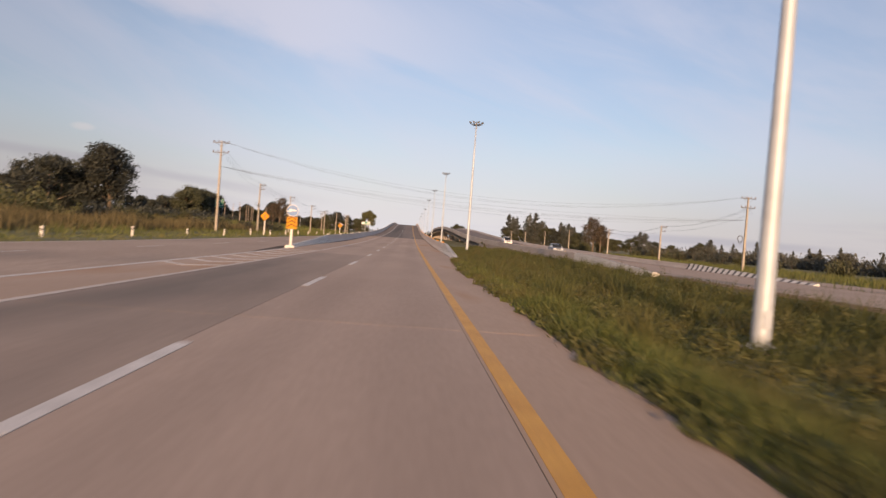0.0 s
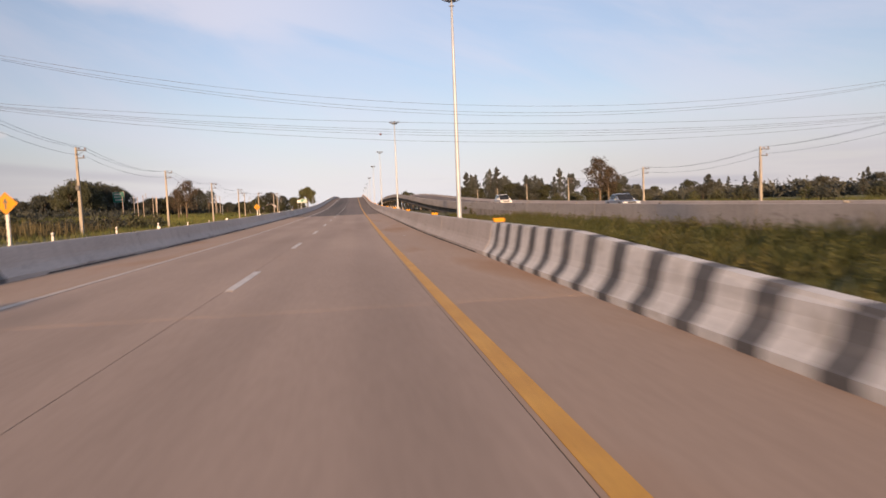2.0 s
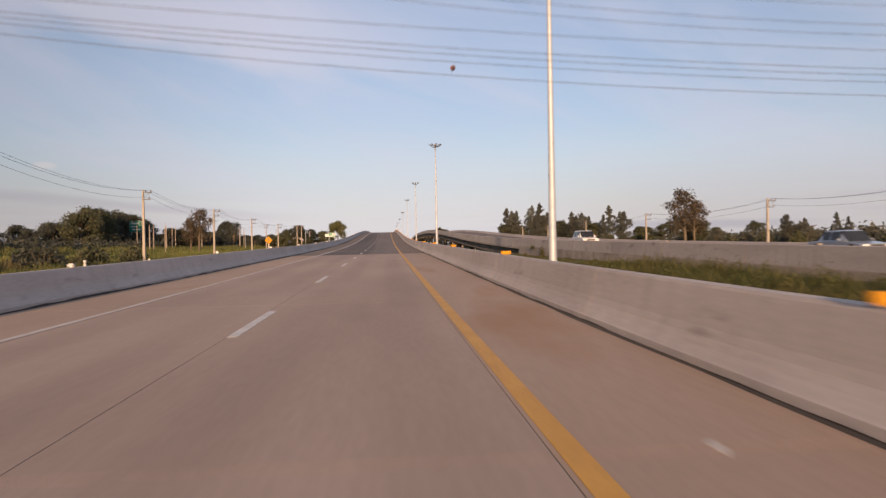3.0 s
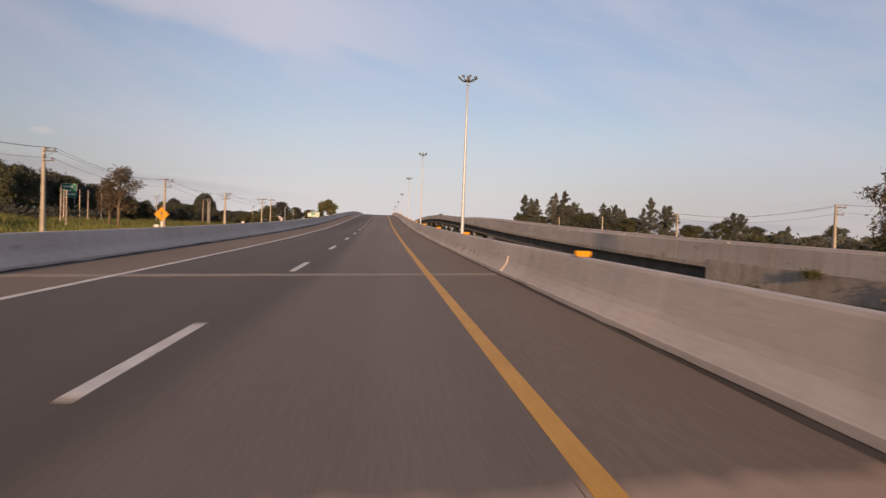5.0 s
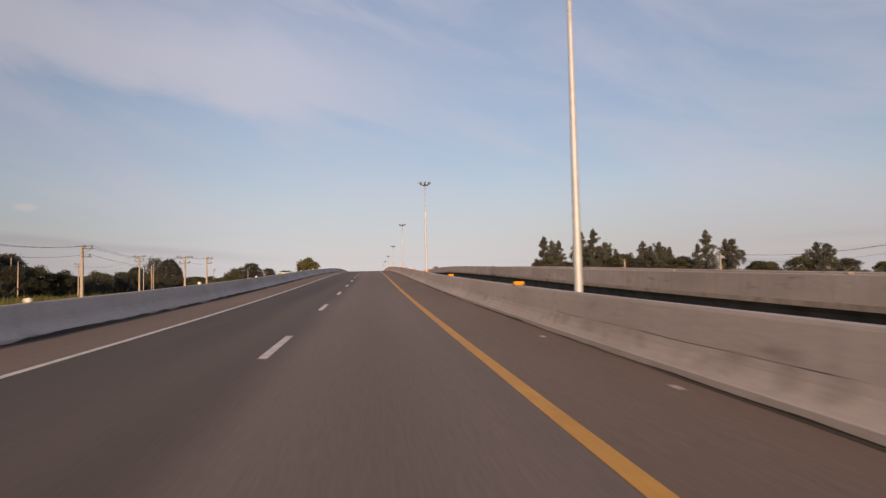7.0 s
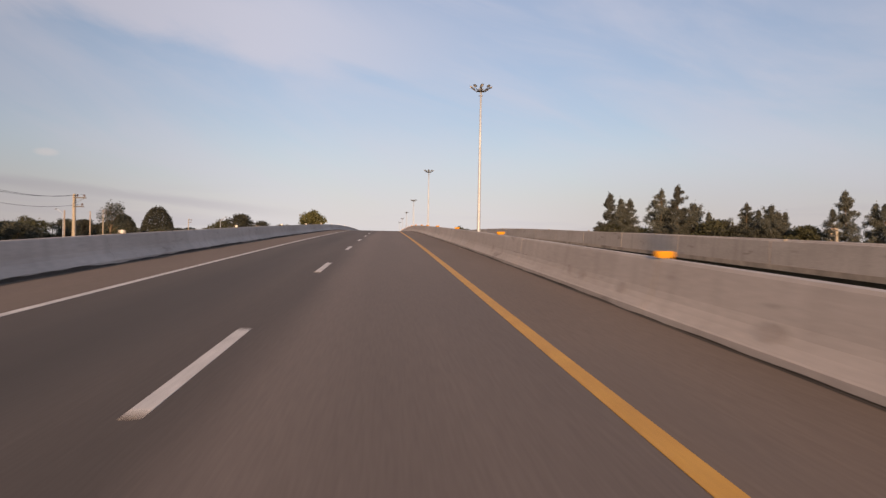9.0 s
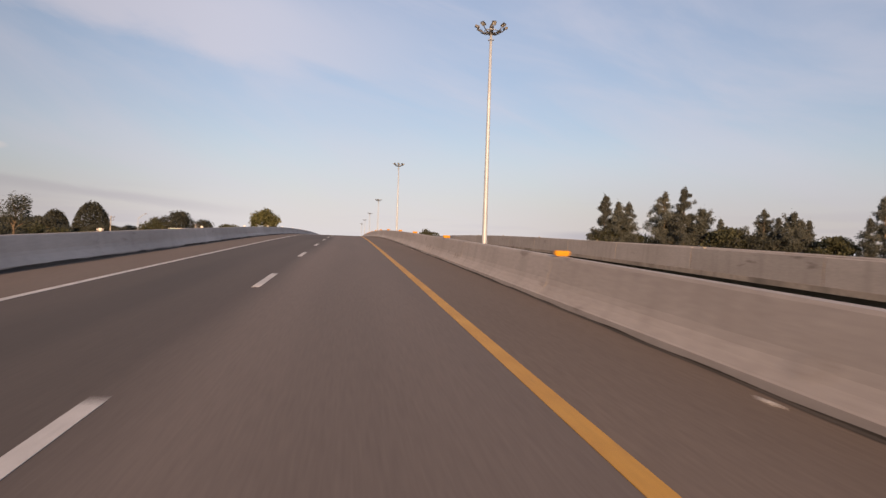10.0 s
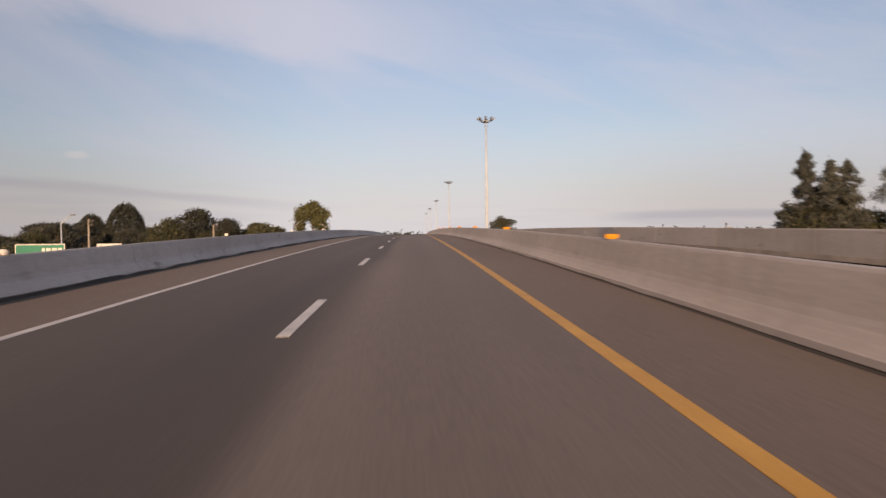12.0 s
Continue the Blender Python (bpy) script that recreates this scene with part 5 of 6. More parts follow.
# ---- slim concrete posts in the field ----
def field_post(x, y, h):
    f = thing("field_post", x, y, GROUND - 0.1, "slim pale concrete post standing in the field", "concrete post", "posts in the field")
    bm = bmesh.new()
    tube(bm, [(0, 0, 0), (0, 0, h)], [0.15, 0.12], 4, turn=math.pi / 4)
    part("shaft", bm, M_WALL, f)
    bm = bmesh.new()
    box(bm, 0, 0, h + 0.03, 0.24, 0.24, 0.06)
    part("cap", bm, M_WALL, f)
    return f


fp = field_post(-70.6, 278.0, 8.8)
for x, y, top in ((-77.4, 294, 8.3), (-73, 296.5, 8.4), (-75.6, 310.4, 8.5), (-91, 332.7, 10.0), (-93.5, 327, 9.8), (-97.3, 369.3, 12.1), (-89.1, 356.7, 10.4), (-67.8, 378.7, 9.7), (-69, 393, 10.2), (-114.5, 362, 11.3), (-62, 262, 6.9), (-137, 383, 12.0)):
    copy_thing(fp, pose(x, y, GROUND - 0.1, 0, 0, x * 7) @ Matrix.Diagonal((1, 1, (top - GROUND) / 8.8, 1)))


# ---- street lamps beside the slip road ----
def street_lamp(x, y, h, arms):
    s = thing("street_lamp", x, y, GROUND - 0.1, "slim grey street lamp with a curved arm", "street lamp", "street lamps by the slip road")
    bm = bmesh.new()
    tube(bm, [(0, 0, 0), (0, 0, h)], [0.11, 0.06], 10)
    part("pole", bm, M_STEEL, s, smooth=True)
    for sg in arms:
        bm = bmesh.new()
        tube(bm, [(0, 0, h - 0.1), (sg * 0.5, 0, h + 0.42), (sg * 1.05, 0, h + 0.78)], [0.05, 0.045, 0.04], 8)
        part("arm", bm, M_STEEL, s)
        bm = bmesh.new()
        box(bm, sg * 1.28, 0, h + 0.88, 0.55, 0.22, 0.12, 0.04, None)
        part("lamp_head", bm, M_LAMP_BODY, s)
    return s


street_lamp(-40.0, 392.5, 9.1, (1,))
street_lamp(-63.0, 368.0, 9.2, (-1,))
street_lamp(-27.0, 462.0, 9.6, (-1, 1))
street_lamp(-27.0, 510.0, 9.6, (-1, 1))

# ---- small house beyond the bridge ----
house = thing("house", -47.0, 415.0, GROUND, "low white house with a pale pinkish hipped roof", "house")
bm = bmesh.new()
box(bm, 0, 0, 1.9, 8.0, 7.0, 3.8)
part("wall", bm, M_WALL, house)
bm = bmesh.new()
b = [bm.verts.new(v) for v in ((-4.6, -4.1, 3.8), (4.6, -4.1, 3.8), (4.6, 4.1, 3.8), (-4.6, 4.1, 3.8))]
r = [bm.verts.new(v) for v in ((-1.6, 0, 5.7), (1.6, 0, 5.7))]
for fs in ((b[0], b[1], r[1], r[0]), (b[2], b[3], r[0], r[1]), (b[1], b[2], r[1]), (b[3], b[0], r[0]), (b[3], b[2], b[1], b[0])):
    bm.faces.new(fs)
part("roof", bm, surface("roof_sheet", (0.5, 0.40, 0.36), (0.6, 0.5, 0.45), 0.8, 0.6, 0.2, 10), house)
for wx in (-2.4, 0.6):
    bm = bmesh.new()
    box(bm, wx, -3.52, 2.6, 1.4, 0.08, 1.3)
    win = part("window", bm, M_DARK_METAL, house)
    bm = bmesh.new()
    box(bm, wx, -3.56, 1.9, 1.6, 0.14, 0.08)
    part("sill", bm, M_WALL, win)
bm = bmesh.new()
box(bm, 2.9, -3.52, 1.05, 1.0, 0.08, 2.1)
part("door", bm, M_BARK, house)


# ---- trees ----
def leaf_mesh(name, centres, size, normals_up, material, parent, rng, stretch=1.6):
    """Many small loose leaf sprays, each its own little face."""
    n = len(centres)
    c = np.asarray(centres, dtype=float)
    d = rng.normal(size=(n, 3))
    d[:, 2] += normals_up
    d /= np.linalg.norm(d, axis=1)[:, None]
    a = np.cross(d, rng.normal(size=(n, 3)))
    a /= np.linalg.norm(a, axis=1)[:, None]
    b = np.cross(d, a)
    s = size * rng.uniform(0.55, 1.25, size=(n, 1))
    verts = np.concatenate([c - a * s * stretch - b * s * 0.55, c - a * s * stretch + b * s * 0.55, c + a * s * stretch], axis=1).reshape(-1, 3)
    me = bpy.data.meshes.new(name)
    me.vertices.add(3 * n)
    me.vertices.foreach_set("co", verts.ravel())
    me.loops.add(3 * n)
    me.loops.foreach_set("vertex_index", np.arange(3 * n, dtype=np.int32))
    me.polygons.add(n)
    me.polygons.foreach_set("loop_start", np.arange(0, 3 * n, 3, dtype=np.int32))
    me.update(calc_edges=True)
    me.validate()
    me.materials.append(material)
    ob = new(name, me)
    ob.parent = parent
    return ob


def broad_tree(seed, height, width, material, label, leaves=6000, trunk_share=0.28, size=0.205):
    rng = np.random.default_rng(seed)
    t = thing("tree", 0, 0, -900, label, "tree", "trees round the road")
    bm = bmesh.new()
    lean = rng.normal(size=2) * 0.04 * height
    r0 = 0.022 * height + 0.06
    tube(bm, [(0, 0, -0.4), (lean[0] * 0.3, lean[1] * 0.3, height * trunk_share), (lean[0] * 0.7, lean[1] * 0.7, height * 0.55), (lean[0], lean[1], height * 0.82)], [r0, r0 * 0.75, r0 * 0.45, r0 * 0.15], 8)
    lobes = []
    n = 9
    for k in range(n):
        a = 2 * math.pi * (k * 0.382 + rng.uniform(-0.06, 0.06))
        zf = trunk_share + (0.93 - trunk_share) * ((k + 0.5) / n) ** (0.8)
        out = width * 0.5 * (math.sin(math.pi * min(0.96, 0.22 + 0.78 * (zf - trunk_share) / (1 - trunk_share))) ** 0.7) * rng.uniform(0.55, 0.85)
        tip = (lean[0] * zf + out * math.cos(a), lean[1] * zf + out * math.sin(a), height * zf)
        root = (lean[0] * zf * 0.6, lean[1] * zf * 0.6, height * max(trunk_share * 0.85, zf - 0.22))
        mid = [(p + q) / 2 for p, q in zip(root, tip)]
        mid[2] += 0.03 * height
        tube(bm, [root, mid, tip], [r0 * 0.4, r0 * 0.25, r0 * 0.08], 6)
        lobes.append((tip, width * rng.uniform(0.16, 0.27), height * rng.uniform(0.09, 0.16)))
    lobes.append(((lean[0], lean[1], height * 0.86), width * 0.22, height * 0.13))
    part("trunk", bm, M_BARK, t, smooth=True)
    pts = []
    per = leaves // len(lobes)
    for (cx, cy, cz), rw, rh in lobes:
        v = rng.normal(size=(per, 3))
        v /= np.linalg.norm(v, axis=1)[:, None]
        rad = rng.uniform(0.35, 1.0, size=(per, 1)) ** 0.45 * (1 + 0.22 * rng.normal(size=(per, 1)))
        pts.append(np.array([cx, cy, cz]) + v * rad * np.array([rw, rw, rh]))
    leaf_mesh("crown", np.concatenate(pts), size, 0.35, material, t, rng)
    return t


def dome_tree(seed, height, width, material, label, leaves=15000):
    """Very dense tree whose crown closes to one dome almost down to the ground."""
    rng = np.random.default_rng(seed)
    t = thing("tree", 0, 0, -900, label, "tree", "trees round the road")
    bm = bmesh.new()
    tube(bm, [(0, 0, -0.4), (0.1, 0, height * 0.3), (0.2, 0.1, height * 0.8)], [0.5, 0.4, 0.12], 8)
    for k in range(8):
        a = 2 * math.pi * k / 8
        tube(bm, [(0.1, 0, height * (0.18 + 0.04 * k)), (0.38 * width * math.cos(a), 0.38 * width * math.sin(a), height * (0.34 + 0.05 * k))], [0.2, 0.06], 6)
    part("trunk", bm, M_BARK, t, smooth=True)
    v = rng.normal(size=(leaves, 3))
    v /= np.linalg.norm(v, axis=1)[:, None]
    az = np.arctan2(v[:, 1:2], v[:, 0:1])
    lump = 1 + 0.05 * np.sin(4 * az + seed + 3 * v[:, 2:3]) + 0.04 * np.sin(9 * az - 5 * v[:, 2:3]) + 0.02 * rng.normal(size=(leaves, 1))
    zr = np.where(v[:, 2:3] > 0, height * 0.60, height * 0.36)
    pts = v * lump * rng.uniform(0.5, 1.0, size=(leaves, 1)) ** 0.25 * np.concatenate([np.full((leaves, 2), width * 0.5), zr], axis=1) + np.array([0, 0, height * 0.39])
    leaf_mesh("crown", pts, 0.42, 0.3, material, t, rng)
    return t


def casuarina(seed, height, width, label, leaves=6000, taper=1.0, ragged=0.5):
    """Slender needle tree: one leader, thin rising boughs, feathery sprays in loose clumps with sky between them."""
    rng = np.random.default_rng(seed)
    t = thing("tree", 0, 0, -900, label, "tree", "needle trees beyond the road")
    bm = bmesh.new()
    bend = rng.normal(size=2) * 0.025 * height
    lx = lambda zf: bend[0] * math.sin(2.6 * zf)
    ly = lambda zf: bend[1] * math.sin(2.2 * zf + 0.4)
    tube(bm, [(lx(q / 6), ly(q / 6), -0.4 + (height * 0.98 + 0.4) * q / 6) for q in range(7)], [(0.013 * height + 0.05) * (1 - 0.15 * q) for q in range(7)], 7)
    n, pts = 64, []
    lump = rng.uniform(1 - ragged, 1 + 0.35 * ragged, 12)
    for k in range(n):
        zf = 0.08 + 0.90 * (k + rng.uniform(0, 1)) / n
        env = min(1.0, (taper * 1.35 * (1.05 - zf)) ** 0.9, 0.75 + 1.5 * zf)
        ln = max(0.35, width * 0.5 * env * lump[min(11, int(zf * 12))] * rng.uniform(0.45, 1.1))
        a = rng.uniform(0, 2 * math.pi)
        root = np.array([lx(zf), ly(zf), height * zf])
        tip = root + np.array([ln * math.cos(a), ln * math.sin(a), ln * rng.uniform(0.1, 0.75)])
        tube(bm, [tuple(root), tuple((root + tip) / 2 + np.array([0, 0, 0.08 * ln])), tuple(tip)], [0.05, 0.035, 0.012], 4)
        m = max(20, int(leaves / n * (0.35 + 1.1 * ln / (width * 0.5))))
        clumps = root + (tip - root) * rng.uniform(0.3, 1.05, size=(4, 1)) + rng.normal(size=(4, 3)) * 0.12 * ln
        pick = rng.integers(0, 4, m)
        pts.append(clumps[pick] + rng.normal(size=(m, 3)) * np.array([0.26, 0.26, 0.24]) * (0.7 + 0.16 * ln))
    m = leaves // 26
    pts.append(np.array([lx(1.0), ly(1.0), height * 0.95]) + rng.normal(size=(m, 3)) * np.array([0.20, 0.20, 0.028 * height]))
    part("trunk", bm, M_BARK, t, smooth=True)
    leaf_mesh("crown", np.concatenate(pts), 0.125, 0.1, M_LEAF_CASUARINA, t, rng, 2.1)
    return t


def shrub(seed, height, width, material, label, leaves=900):
    rng = np.random.default_rng(seed)
    t = thing("shrub", 0, 0, -900, label, "shrub", "shrubs in the fields")
    bm = bmesh.new()
    for k in range(6):
        a = 2 * math.pi * k / 6 + rng.uniform(-0.4, 0.4)
        tube(bm, [(0.05 * math.cos(a), 0.05 * math.sin(a), -0.2), (0.22 * width * math.cos(a), 0.22 * width * math.sin(a), height * 0.45), (0.36 * width * math.cos(a), 0.36 * width * math.sin(a), height * 0.8)], [0.04, 0.03, 0.012], 5)
    part("stems", bm, M_BARK, t)
    v = rng.normal(size=(leaves, 3))
    v /= np.linalg.norm(v, axis=1)[:, None]
    v[:, 2] = np.abs(v[:, 2])
    lump = 1 + 0.25 * np.sin(3 * np.arctan2(v[:, 1:2], v[:, 0:1]) + seed) + 0.18 * rng.normal(size=(leaves, 1))
    pts = v * lump * rng.uniform(0.4, 1.0, size=(leaves, 1)) ** 0.4 * np.array([width * 0.5, width * 0.5, height * 0.92]) + np.array([0, 0, 0.08])
    leaf_mesh("foliage", pts, 0.16, 0.4, material, t, rng)
    return t


BROAD = [broad_tree(11, 11, 9, M_LEAF_DARK, "dark green tree with a broad crown"), broad_tree(12, 10, 10, M_LEAF_OLIVE, "olive green spreading broadleaf tree"), broad_tree(13, 12, 8, M_LEAF_DARK, "tall dark green tree with an uneven crown"), broad_tree(14, 8, 8, M_LEAF_OLIVE, "low olive green bushy tree", trunk_share=0.16), broad_tree(15, 9, 11, M_LEAF_DARK, "wide dark green bushy tree", trunk_share=0.14)]
ROUND = dome_tree(21, 24, 17.5, M_LEAF_DARK, "very large dense round-topped dark tree")
CREST_TREE = broad_tree(22, 17, 10.5, M_LEAF_LIGHT, "big light green tree lit by the low sun beside the bridge", leaves=8000, trunk_share=0.44, size=0.30)
OPEN_TREE = broad_tree(23, 10, 5.6, M_LEAF_BROWN, "thin half-bare leaning tree with reddish feathery leaves", leaves=2600, trunk_share=0.35, size=0.16)
NEEDLE = [casuarina(31, 20, 11.6, "tall dark needle tree with ragged feathery boughs", 21000, 1.3, 0.5), casuarina(32, 20, 12.4, "tall pointed dark needle tree", 25000, 0.9, 0.25), casuarina(33, 16, 9.4, "dark needle tree with a full rounded crown", 21000, 1.9, 0.2), casuarina(34, 14, 5.4, "slender dark feathery needle tree", 8000, 1.1, 0.3)]
GAUNT_TREE = broad_tree(24, 15, 8.0, M_LEAF_DARK, "thin tall tree with a sparse open crown", leaves=2600, trunk_share=0.5, size=0.2)
SHRUB = [shrub(41, 2.0, 3.4, M_LEAF_DARK, "dense dark green leafy shrub"), shrub(42, 1.6, 2.6, M_LEAF_OLIVE, "dusty olive green low shrub"), shrub(43, 2.6, 3.0, M_LEAF_LIGHT, "bright green leafy field shrub")]
# trees of the right woods, with the haze painted into their leaves
HAZED = [broad_tree(51, 10, 9, M_LEAF_GREY, "haze-pale grey-green tree with a loose crown", leaves=4800), broad_tree(52, 9, 11, M_LEAF_GREY, "wide haze-pale grey-green bushy tree", leaves=5200, trunk_share=0.15)]
used = set()


def plant(source, x, y, top=None, scale=1.0, turn=0.0, nominal=None):
    """First use moves the source tree itself; later uses are copies."""
    s = scale if top is None else (top - GROUND) / nominal
    m = pose(x, y, (land(x, y) if abs(x) < 500 and -150 < y < 900 else GROUND) - 0.05, 0, 0, turn) @ Matrix.Diagonal((s, s, s, 1))
    if source.name not in used:
        used.add(source.name)
        source.matrix_basis = m
        return source
    c = copy_thing(source, Matrix.Identity(4))
    c.matrix_basis = m
    return c


for x, y, tp in ((-46, 403, 5.2), (-51.5, 402, 6.0), (-41, 405, 4.6), (-57, 404, 6.5)):
    plant(BROAD[3], x, y, tp, turn=x * 9, nominal=8)
# the trees that stand out
plant(ROUND, -132.5, 623.0, 22.2, turn=20, nominal=24)
plant(ROUND, -166.3, 662.0, 19.0, turn=130, nominal=24)
for x, y, tp in ((-134, 567, 12.4), (-142, 585, 13.0), (-150, 600, 12.2), (-127, 552, 12.0), (-118, 540, 11.6), (-160, 640, 14.0), (-185, 650, 14.5), (-140, 650, 12.2), (-132, 640, 11.5), (-124, 655, 11.3), (-112, 650, 11.0), (-100, 645, 11.2), (-92, 640, 10.8), (-120, 600, 10.5), (-108, 580, 9.6), (-97, 560, 9.0)):
    plant(BROAD[4], x, y, tp, turn=x * y % 360, nominal=9)
for x, y, tp in ((-114, 345, 17.0), (-113, 365, 16.6), (-119, 379, 16.6), (-124, 397, 17.2), (-128, 412, 16.0), (-126, 424, 16.0), (-94, 364, 9.6), (-92, 371, 9.4), (-90, 380, 8.4), (-92, 391, 6.0), (-90, 402, 7.6), (-92, 413, 8.9), (-90, 427, 9.2), (-111, 332, 16.2), (-109, 317, 14.6), (-94, 445, 9.6)):
    plant((BROAD[4], BROAD[0], BROAD[1])[int(y) % 3], x, y, tp, turn=x * y % 360, nominal=(9, 11, 10)[int(y) % 3])
plant(CREST_TREE, -36.3, 549.0, 18.1, turn=40, nominal=17)
plant(BROAD[0], -55.3, 485.6, 13.6, turn=70, nominal=11)
plant(BROAD[1], -62.3, 487.0, 10.9, turn=120, nominal=10)
plant(BROAD[2], -46.2, 484.0, 11.2, turn=210, nominal=12)
plant(BROAD[3], -41.4, 487.0, 10.0, turn=60, nominal=8)
plant(BROAD[3], -36.6, 489.0, 9.0, turn=250, nominal=8)
plant(GAUNT_TREE, -85.8, 444.7, 14.9, turn=10, nominal=15)
plant(BROAD[2], -62.8, 136.7, 15.3, turn=200, nominal=12)
plant(BROAD[0], -68.0, 141.0, 12.8, turn=300, nominal=11)
plant(BROAD[4], -74.0, 134.0, 11.8, turn=90, nominal=9)
plant(BROAD[1], -80.0, 150.0, 11.5, turn=0, nominal=10)
plant(OPEN_TREE, -54.4, 267.3, 12.2, turn=30, nominal=10)
plant(OPEN_TREE, -58.0, 272.0, 9.6, turn=120, nominal=10)
plant(OPEN_TREE, 55.5, 197.0, 10.6, turn=160, nominal=10)
plant(OPEN_TREE, 58.5, 199.5, 8.4, turn=40, nominal=10)
plant(BROAD[3], 60.5, 203.0, 5.0, turn=100, nominal=8)
plant(BROAD[1], 48.8, 674.8, 14.9, turn=100, nominal=10)
# needle trees in loose groups beyond the other carriageway: tree, x, y, height of its top, its full height as built
for src, x, y, tp, nom in ((NEEDLE[1], 63.7, 425.4, 19.5, 20), (NEEDLE[3], 66.2, 422.1, 17.8, 14), (NEEDLE[0], 68.6, 421.5, 17.7, 20), (NEEDLE[2], 67.2, 424.0, 15.6, 16), (BROAD[3], 70.4, 423.0, 10.2, 8), (BROAD[3], 65.2, 424.0, 11.0, 8),
                           (NEEDLE[0], 76.0, 417.3, 20.2, 20), (NEEDLE[1], 79.4, 413.6, 20.9, 20), (NEEDLE[2], 83.4, 412.1, 15.9, 16), (NEEDLE[2], 81.4, 415.0, 14.8, 16), (NEEDLE[3], 85.4, 407.8, 13.4, 14),
                           (NEEDLE[2], 77.6, 418.0, 14.6, 16), (BROAD[3], 86.6, 408.0, 11.6, 8), (BROAD[4], 89.6, 404.0, 10.0, 9), (NEEDLE[2], 94.6, 405.0, 13.0, 16), (NEEDLE[2], 99.4, 401.0, 12.4, 16), (NEEDLE[0], 93.4, 403.8, 15.9, 20), (NEEDLE[3], 95.4, 401.0, 14.0, 14), (NEEDLE[2], 97.2, 399.2, 15.0, 16), (NEEDLE[3], 98.9, 398.5, 13.4, 14), (NEEDLE[3], 100.5, 398.0, 13.6, 14), (BROAD[4], 96.0, 403.0, 9.8, 9), (BROAD[3], 102.4, 391.0, 10.0, 8),
                           (NEEDLE[1], 105.6, 383.3, 17.9, 20), (NEEDLE[3], 103.8, 384.0, 13.6, 14), (NEEDLE[3], 109.1, 378.0, 14.8, 14), (NEEDLE[2], 110.4, 376.0, 14.5, 16),
                           (BROAD[3], 117.0, 374.0, 7.6, 8), (BROAD[3], 121.0, 372.0, 7.2, 8), (BROAD[1], 126.0, 366.0, 8.6, 10), (NEEDLE[2], 130.4, 364.3, 12.3, 16), (NEEDLE[2], 133.0, 363.0, 11.9, 16), (BROAD[4], 138.0, 362.0, 7.6, 9), (BROAD[3], 146.0, 358.0, 6.4, 8), (BROAD[1], 158.0, 345.0, 8.2, 10),
                           (NEEDLE[2], 138.0, 293.5, 9.2, 16), (NEEDLE[3], 163.0, 320.0, 8.8, 14), (NEEDLE[1], 171.0, 313.0, 10.4, 20)):
    plant(src, x, y, tp, turn=37 * x % 360, nominal=nom)
rng = np.random.default_rng(5)
# woods behind the fields, uneven in height
for k in range(74):
    y = 50 + 4.6 * k + rng.uniform(-4, 4)
    x = 118 + 0.04 * (y - 200) + rng.uniform(-14, 14)
    if y < 330 and not (205 < y < 330 and x < 0):
        src, nom = ((NEEDLE[3], 14), (HAZED[0], 10), (HAZED[1], 9), (HAZED[0], 10), (NEEDLE[1], 20), (HAZED[1], 9))[rng.integers(0, 6)]
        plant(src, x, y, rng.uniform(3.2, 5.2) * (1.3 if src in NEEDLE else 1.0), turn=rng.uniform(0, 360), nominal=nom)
for k in range(14):
    y = 480 + 22 * k + rng.uniform(-5, 5)
    src, nom = ((BROAD[0], 11), (BROAD[4], 9), (BROAD[1], 10), (BROAD[3], 8))[rng.integers(0, 4)]
    plant(src, 150 + rng.uniform(-8, 40), y, rng.uniform(5, 7), turn=rng.uniform(0, 360), nominal=nom)
for k in range(44):
    y = 150 + 8.5 * k + rng.uniform(-4, 4)
    x = -112 - 0.02 * (y - 200) + rng.uniform(-14, 8) - (14 if y < 360 else 0)
    src, nom = ((BROAD[2], 12), (BROAD[0], 11), (BROAD[4], 9), (BROAD[1], 10))[rng.integers(0, 4)]
    plant(src, x, y, rng.uniform(7.5, 12.5 if y < 350 else 9.6), turn=rng.uniform(0, 360), nominal=nom)
for k in range(24):
    y = 470 + 12 * k + rng.uniform(-5, 5)
    src, nom = ((BROAD[0], 11), (BROAD[4], 9), (BROAD[1], 10), (BROAD[3], 8))[rng.integers(0, 4)]
    plant(src, -62 - 0.22 * (y - 470) + rng.uniform(-14, 14), y, rng.uniform(6.5, 9.0), turn=rng.uniform(0, 360), nominal=nom)
for k in range(18):
    x = -128 + rng.uniform(-24, 40)
    src, nom = ((BROAD[0], 11), (BROAD[4], 9), (BROAD[2], 12))[rng.integers(0, 3)]
    plant(src, x, 60 + 5.5 * k + rng.uniform(-3, 3), rng.uniform(8, 12), turn=rng.uniform(0, 360), nominal=nom)
# shrubs at the foot of the woods and among the field posts
for k in range(60):
    y = 40 + 4.4 * k + rng.uniform(-2, 2)
    plant(SHRUB[rng.integers(0, 3)], -rng.uniform(46, 62) - (42 if y > 145 else 0), y, scale=rng.uniform(0.8, 1.5), turn=rng.uniform(0, 360))
for k in range(24):
    plant(SHRUB[rng.integers(0, 3)], rng.uniform(62, 90), 110 + 10 * k, scale=rng.uniform(0.8, 1.6), turn=rng.uniform(0, 360))
for k, (x, y) in enumerate(((-33, 128), (-35, 134), (-32, 139), (-36, 122), (-37, 146), (-34, 112), (-38, 117), (-33, 151), (-36, 158), (-40, 127), (-41, 139), (-35, 168), (-40, 152), (-33, 105))):
    plant(SHRUB[k % 2], x, y, scale=0.85 + 0.12 * (k % 4), turn=x * y)

